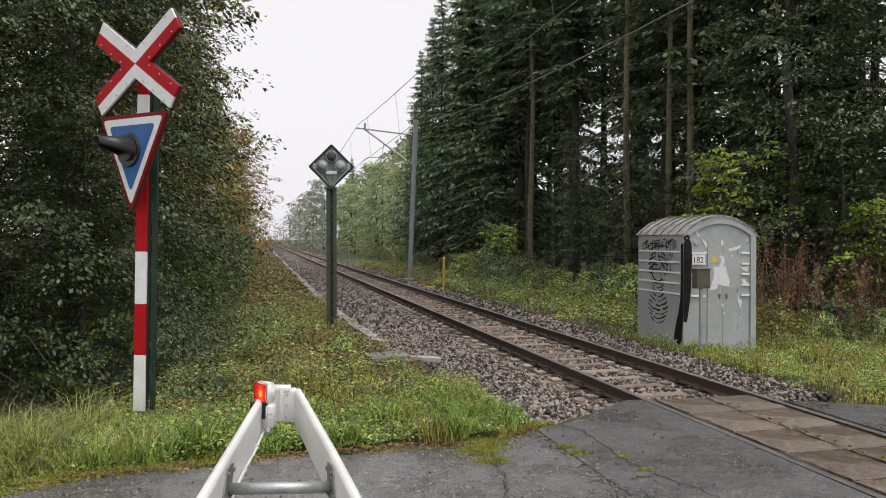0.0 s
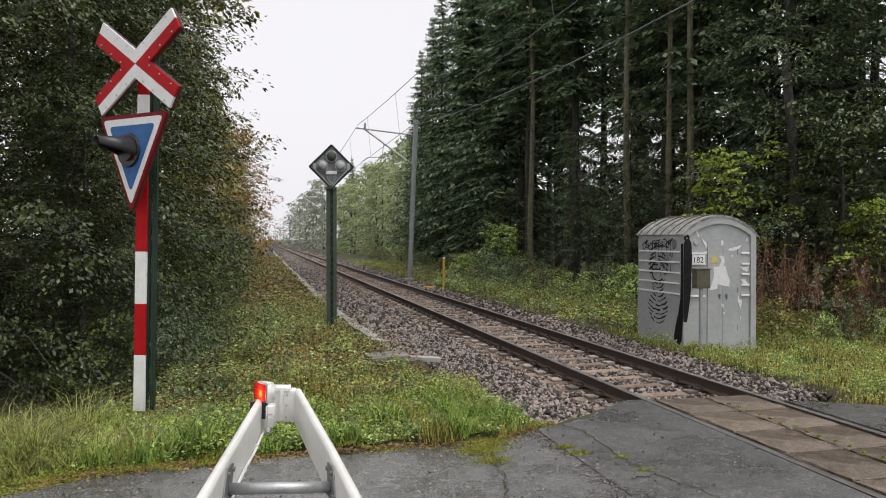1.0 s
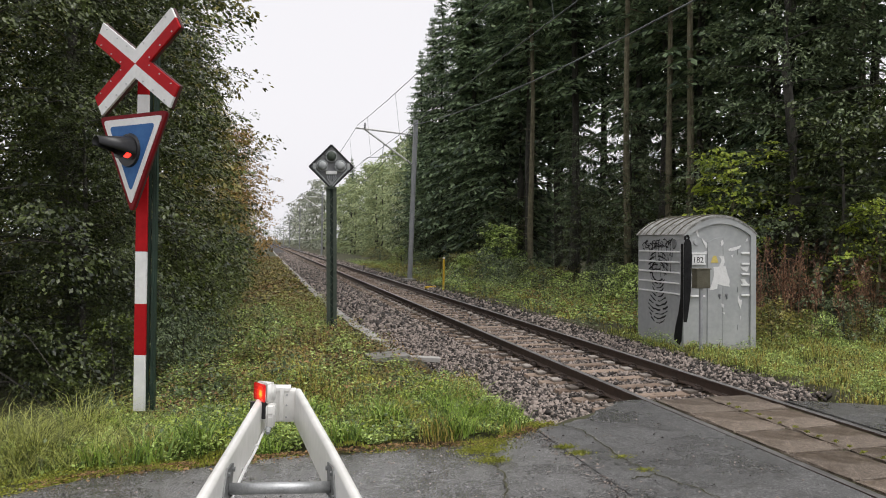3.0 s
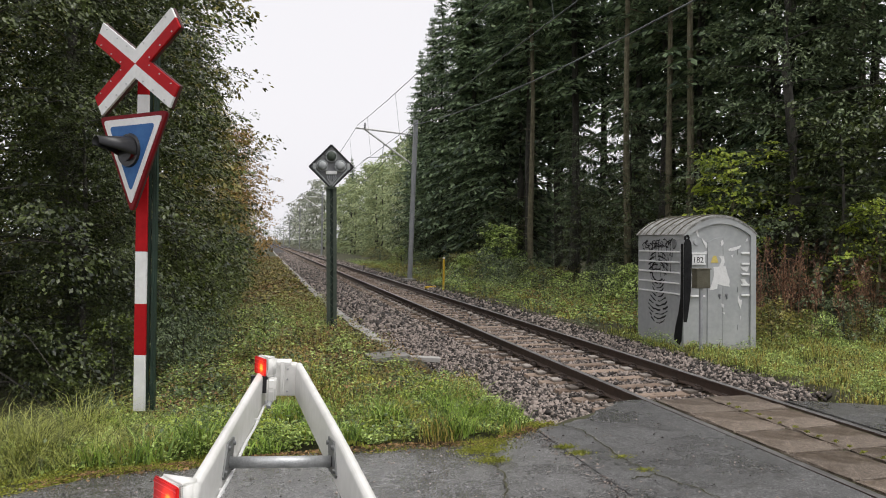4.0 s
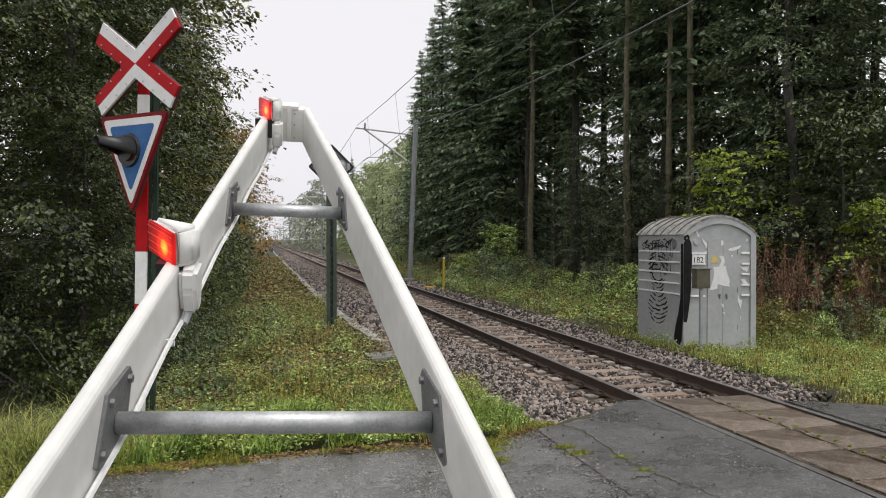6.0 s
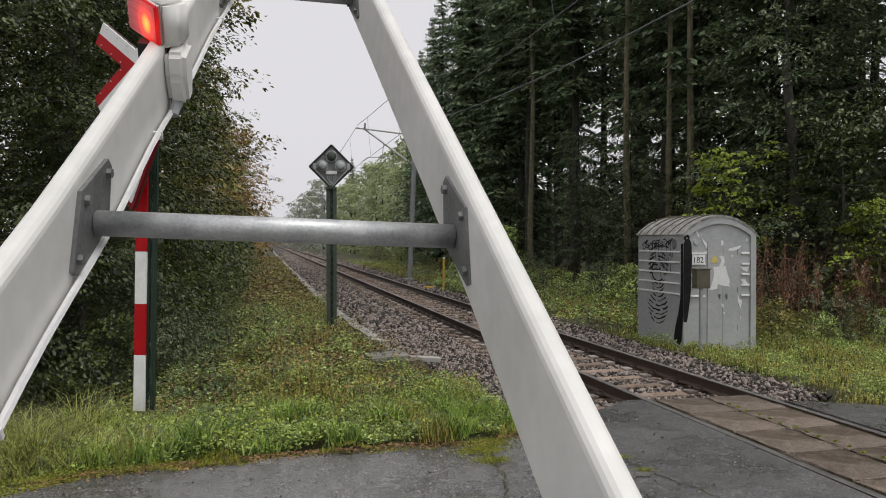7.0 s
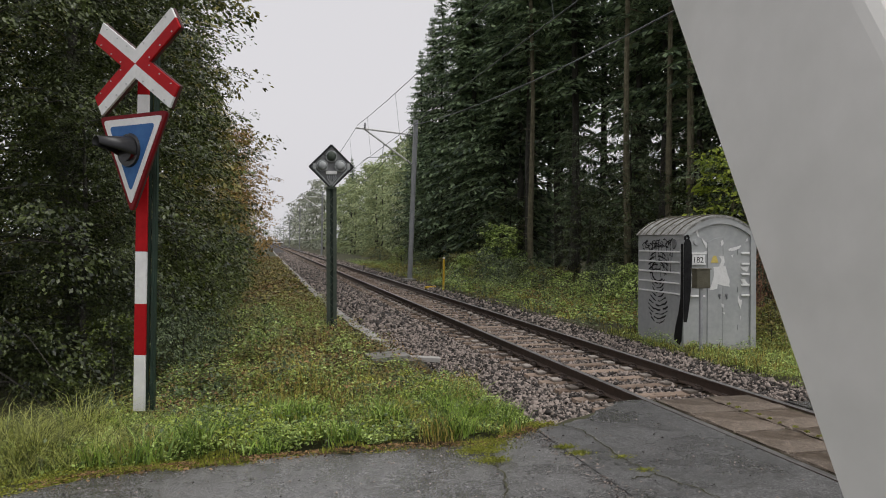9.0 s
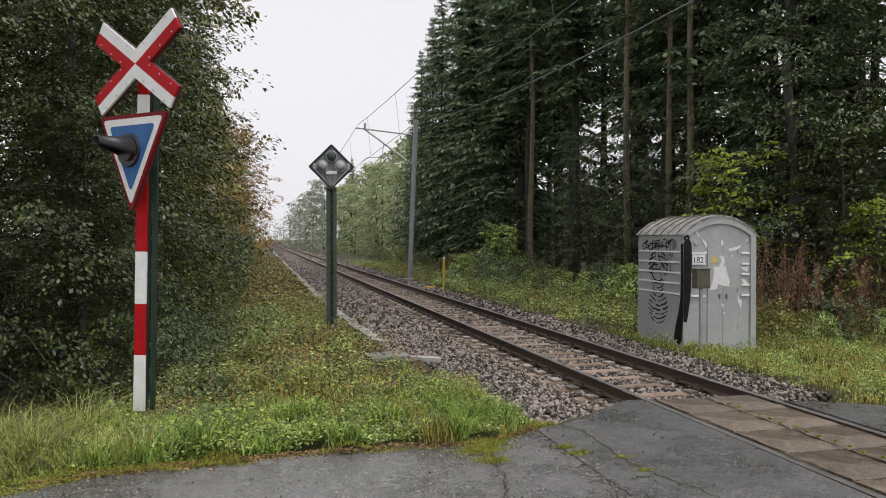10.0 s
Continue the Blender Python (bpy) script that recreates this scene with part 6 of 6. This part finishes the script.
    X, Y = tufted(rng, 9000, 6.95, 13, 7.3, 13.0, 220, 0.18)
    k = verge_mask(X, Y, 0.02)
    blades("far_dry_grass", X[k], Y[k], 0.08, 0.24, 0.005, "grass_dry", 12, "dry grass at the far roadside", 0.7)
    X, Y = tufted(rng, 9000, 7.0, 11.0, 13, 60, 650, 0.3)
    blades("far_verge_grass", X, Y, 0.1, 0.3, 0.007, "grass_dry", 13, "yellowed grass between ballast and forest")
    X, Y = tufted(rng, 30000, 7.5, 12.0, 13.5, 70, 700, 0.35)
    weeds("far_verge_weeds", X, Y, 0.5, 0.08, "weed", 14, "green weeds between ballast and forest")
    X, Y = tufted(rng, 9000, 7.9, 12.0, 14, 60, 170, 0.3)
    weeds("far_withered_weeds", X, Y, 0.45, 0.09, "brown_leaf", 15, "withered brown weeds before the forest")
    X, Y = tufted(rng, 22000, 7.0, 13, 7.5, 14, 260, 0.17)
    k = verge_mask(X, Y, 0.1)
    weeds("hut_weeds", X[k], Y[k], 0.2, 0.04, "weed", 23, "low leafy weeds round the hut")
    # dead willowherb behind the hut: stalks, each with a shaggy plume
    X, Y = tufted(rng, 210, 9.9, 14.4, 13.2, 16.5, 34, 0.22)
    H = rng.uniform(0.9, 2.15, len(X))
    tilt = rng.normal(0, 0.1, (len(X), 2))
    S, Q, D = [], [], []
    for x, y, h, (ax, ay) in zip(X, Y, H, tilt):
        u = rng.random(46) ** 0.75
        lo = 0.45 * h
        z = lo + (h - lo) * u
        w = 0.085 * np.sin(np.pi * np.clip(0.12 + 0.9 * u, 0, 1)) + 0.008
        a = rng.uniform(0, 2 * np.pi, 46)
        Q.append(np.stack([x + ax * z + w * np.cos(a), y + ay * z + w * np.sin(a), z - 0.1], -1))
        D.append(np.stack([np.cos(a) * 0.6, np.sin(a) * 0.6, np.full(46, 0.8)], -1) + rng.normal(0, 0.3, (46, 3)))
    Q, D = np.concatenate(Q), np.concatenate(D)
    V, F = leaf_quads(rng, Q, D, rng.normal(0, 1, D.shape), 0.075, 0.28)
    tagged(soup("dead_willowherb", V, F, M["heather"]), "reddish brown seeded plumes of dead willowherb", "weeds", kind="stuff")
    base = np.stack([X, Y, np.full(len(X), -0.15)], -1)
    tip = np.stack([X + tilt[:, 0] * H, Y + tilt[:, 1] * H, H - 0.1], -1)
    s = np.array([0.006, -0.003, 0])
    V = np.stack([base - s, base + s, tip + s * 0.4, tip - s * 0.4], 1).reshape(-1, 3)
    tagged(soup("willowherb_stalks", V, 4 * np.arange(len(X))[:, None] + np.arange(4)[None], M["heather"]), "thin dead reddish stalks of the willowherb", "weeds", kind="stuff")
    X, Y = tufted(rng, 9000, 9.4, 14.5, 12.8, 16.0, 70, 0.25)
    weeds("nettle_patch", X, Y, 0.9, 0.075, "leaf_olive", 17, "dark green nettles under the willowherb")
    # moss and litter at the road's edge
    n = 36000
    X = rng.uniform(-6, 1.6, n)
    W = 0.42 * smooth_step(1.2, -2.0, X) + 0.04
    Y = road_edge(X) + W * rng.random(n) - 0.07 + 0.05 * np.sin(X * 4.3) + 0.03 * np.sin(X * 11)
    k = (rng.random(n) < smooth_step(0.4, -1.6, X) + 0.05) & (np.sin(X * 6.1 + 2 * np.sin(Y * 9)) * np.sin(Y * 13 + X * 3) + rng.normal(0, 0.35, n) > -0.35)
    X, Y = X[k], Y[k]
    P = np.stack([X, Y, 0.004 + rng.random(len(X)) * 0.025 * uneven(X * 3, Y * 3)], -1)
    V, F = leaf_cloud(rng, P, 0.017, 0.5, 0.6)
    tagged(soup("moss_mat", V, F, M["moss_blade"]), "yellow-green moss creeping over the road's edge", "moss", kind="stuff")
    n = 16000
    X = rng.uniform(-6, 2.9, n)
    Y = road_edge(X) + np.abs(rng.normal(0, 0.13, n)) - 0.06
    k = rng.random(n) < smooth_step(0.6, -1.4, X) + 0.12
    X, Y = X[k], Y[k]
    blades("moss_fringe", X, Y, 0.012, 0.05, 0.006, "moss_blade", 18, "yellow-green moss along the asphalt's edge", 0.5)
    n = 3200
    X = rng.uniform(-1.8, 3.0, n)
    Y = road_edge(X) - np.abs(rng.normal(0, 0.1, n)) + 0.14
    P = np.stack([X, Y, np.full(n, 0.012)], -1)
    V, F = leaf_cloud(rng, P, 0.03, 0.12, 0.5)
    V[:, 2] = np.clip(V[:, 2], 0.002, 0.03)
    tagged(soup("leaf_litter", V, F, M["brown_leaf"]), "fallen brown leaves and twigs on the asphalt", "leaf litter", kind="stuff")
    # grit on the road
    n = 4200
    X, Y = rng.uniform(-4, 4.3, n), rng.uniform(2.5, 7.6, n)
    X[:1100], Y[:1100] = 2.68 + rng.normal(0, 0.07, 1100), rng.uniform(3.0, 7.2, 1100)
    k = Y < road_edge(X) - 0.02
    X, Y = X[k], Y[k]
    n = len(X)
    s = 0.003 + 0.011 * rng.random((n, 1, 1)) ** 2.5
    oct_ = np.array([(1, 0, 0), (0, 1, 0), (-1, 0, 0), (0, -1, 0), (0, 0, 0.7), (0, 0, -0.5)])
    V = (oct_[None] + rng.normal(0, 0.2, (n, 6, 3))) * s + np.stack([X, Y, np.full(n, 0.014)], -1)[:, None]
    tri = np.array([(0, 1, 4), (1, 2, 4), (2, 3, 4), (3, 0, 4), (1, 0, 5), (2, 1, 5), (3, 2, 5), (0, 3, 5)])
    F = (tri[None] + 6 * np.arange(n)[:, None, None]).reshape(-1, 3)
    tagged(soup("road_grit", V.reshape(-1, 3), F, M["stone"]), "loose grit and small stones on the asphalt", "grit", kind="stuff")


def build_cracks():
    """Cracks in the asphalt, with moss and loose chippings in them."""
    rng = np.random.default_rng(15)
    lines = CRACKS
    for k, pts in enumerate(lines):
        P = []
        for (xa, ya), (xb, yb) in zip(pts, pts[1:]):
            for t in np.linspace(0, 1, 9)[:-1]:
                P.append((xa + (xb - xa) * t + rng.normal(0, 0.012), ya + (yb - ya) * t + rng.normal(0, 0.012)))
        bm = bmesh.new()
        ribbon(bm, P, [float(rng.uniform(0.006, 0.02)) for _ in P], Matrix(((1, 0, 0, 0), (0, 0, 1, 0), (0, 1, 0, 0.0195), (0, 0, 0, 1))))
        tagged(mesh_ob("road_crack", bm, M["soil"]), "dark crack in the asphalt", "crack", kind="structure")
    X, Y = [], []
    for cx, cy, s, n in MOSS_SPOTS:
        X.append(cx + rng.normal(0, s, n)), Y.append(cy + rng.normal(0, s * 0.6, n))
    X, Y = np.concatenate(X), np.concatenate(Y)
    n = len(X)
    Z = np.full(n, 0.012)
    P = np.stack([X, Y, Z + rng.random(n) * 0.02], -1)
    V, F = leaf_cloud(rng, P, 0.018, 0.5, 0.6)
    tagged(soup("road_moss", V, F, M["moss_blade"]), "yellow-green moss cushions in the worn asphalt", "moss", kind="stuff")


CRACKS = [[(3.01, 7.5), (3.15, 7.16), (3.12, 6.63), (3.09, 6.07), (3.14, 5.76), (3.22, 5.45), (3.32, 5.1), (3.3, 4.0)], [(2.05, 6.75), (1.97, 6.3), (1.9, 5.8), (1.7, 5.2), (1.72, 4.2)], [(2.74, 7.2), (2.2, 7.05), (1.95, 6.7)], [(2.9, 5.6), (2.97, 5.66), (3.05, 5.62), (3.1, 5.66)]]
MOSS_SPOTS = [(1.95, 6.71, 0.12, 1500), (1.96, 6.38, 0.08, 700), (2.74, 6.62, 0.05, 350), (2.79, 6.4, 0.06, 350), (2.78, 7.5, 0.1, 900), (2.1, 6.95, 0.14, 900), (3.1, 6.2, 0.05, 120), (3.12, 5.8, 0.04, 100)] + [(TRACK_X + 0.003 + 0.02 * math.sin(k * 2.1), 2.6 + 0.19 * k, 0.016, 55) for k in range(29)]
M["moss_blade"] = mat("moss_blade", (0.13, 0.15, 0.018), (0.33, 0.34, 0.05), 2.0, 0.9, 0, island=0.5, translucent=0.2)
build_verge()
build_cracks()


# ---- the far crossing: a car passes ----
def build_car():
    car = empty("far_car", pose(-30, 330, 0), "small white car crossing the line far away", "car")
    bm = bmesh.new()
    prism(bm, [(-2.1, 0.3), (2.1, 0.3), (2.15, 0.75), (1.3, 0.9), (0.7, 1.42), (-1.2, 1.45), (-1.95, 0.95), (-2.15, 0.8)], -0.85, 0.85, "xz")
    part("body", bm, M["car_white"], car, "white car body")
    bm = bmesh.new()
    prism(bm, [(1.15, 0.93), (0.66, 1.36), (-1.15, 1.38), (-1.75, 0.95)], -0.86, 0.86, "xz")
    part("windows", bm, M["window"], car, "dark car windows")
    for x in (-1.3, 1.3):
        for y in (-0.8, 0.8):
            bm = bmesh.new()
            rod(bm, (x, y - 0.1, 0.31), (x, y + 0.1, 0.31), 0.31, seg=16)
            part("wheel", bm, M["black"], car)
    return car


CAR = build_car()


def motions():
    walk(BOOM, [(t, boom_pose(a)) for t, a in BOOM_ANGLES])
    # the flashing: about once a second the added shutter swings up under the hood
    shut, lifted = SHUTTER_AT, SHUTTER_AT @ pose(0, 0, 0, -84, 0, 0)
    rows = [(0.0, shut)]
    for k in range(10):
        t = 0.545 + 0.957 * k
        rows += [(t - 0.03, shut), (t, lifted), (t + 0.31, lifted), (t + 0.34, shut)]
    rows = [r for r in rows if r[0] < 9.95] + [(10.0, shut)]
    walk(SHUTTER, rows)
    walk(CAR, [(0.0, pose(-32, 330, 0)), (6.8, pose(-32, 330, 0)), (7.4, pose(-30, 330, 0)), (8.5, pose(0.5, 330, 0)), (9.3, pose(9, 330, 0)), (10.0, pose(17, 330, 0))])


motions()
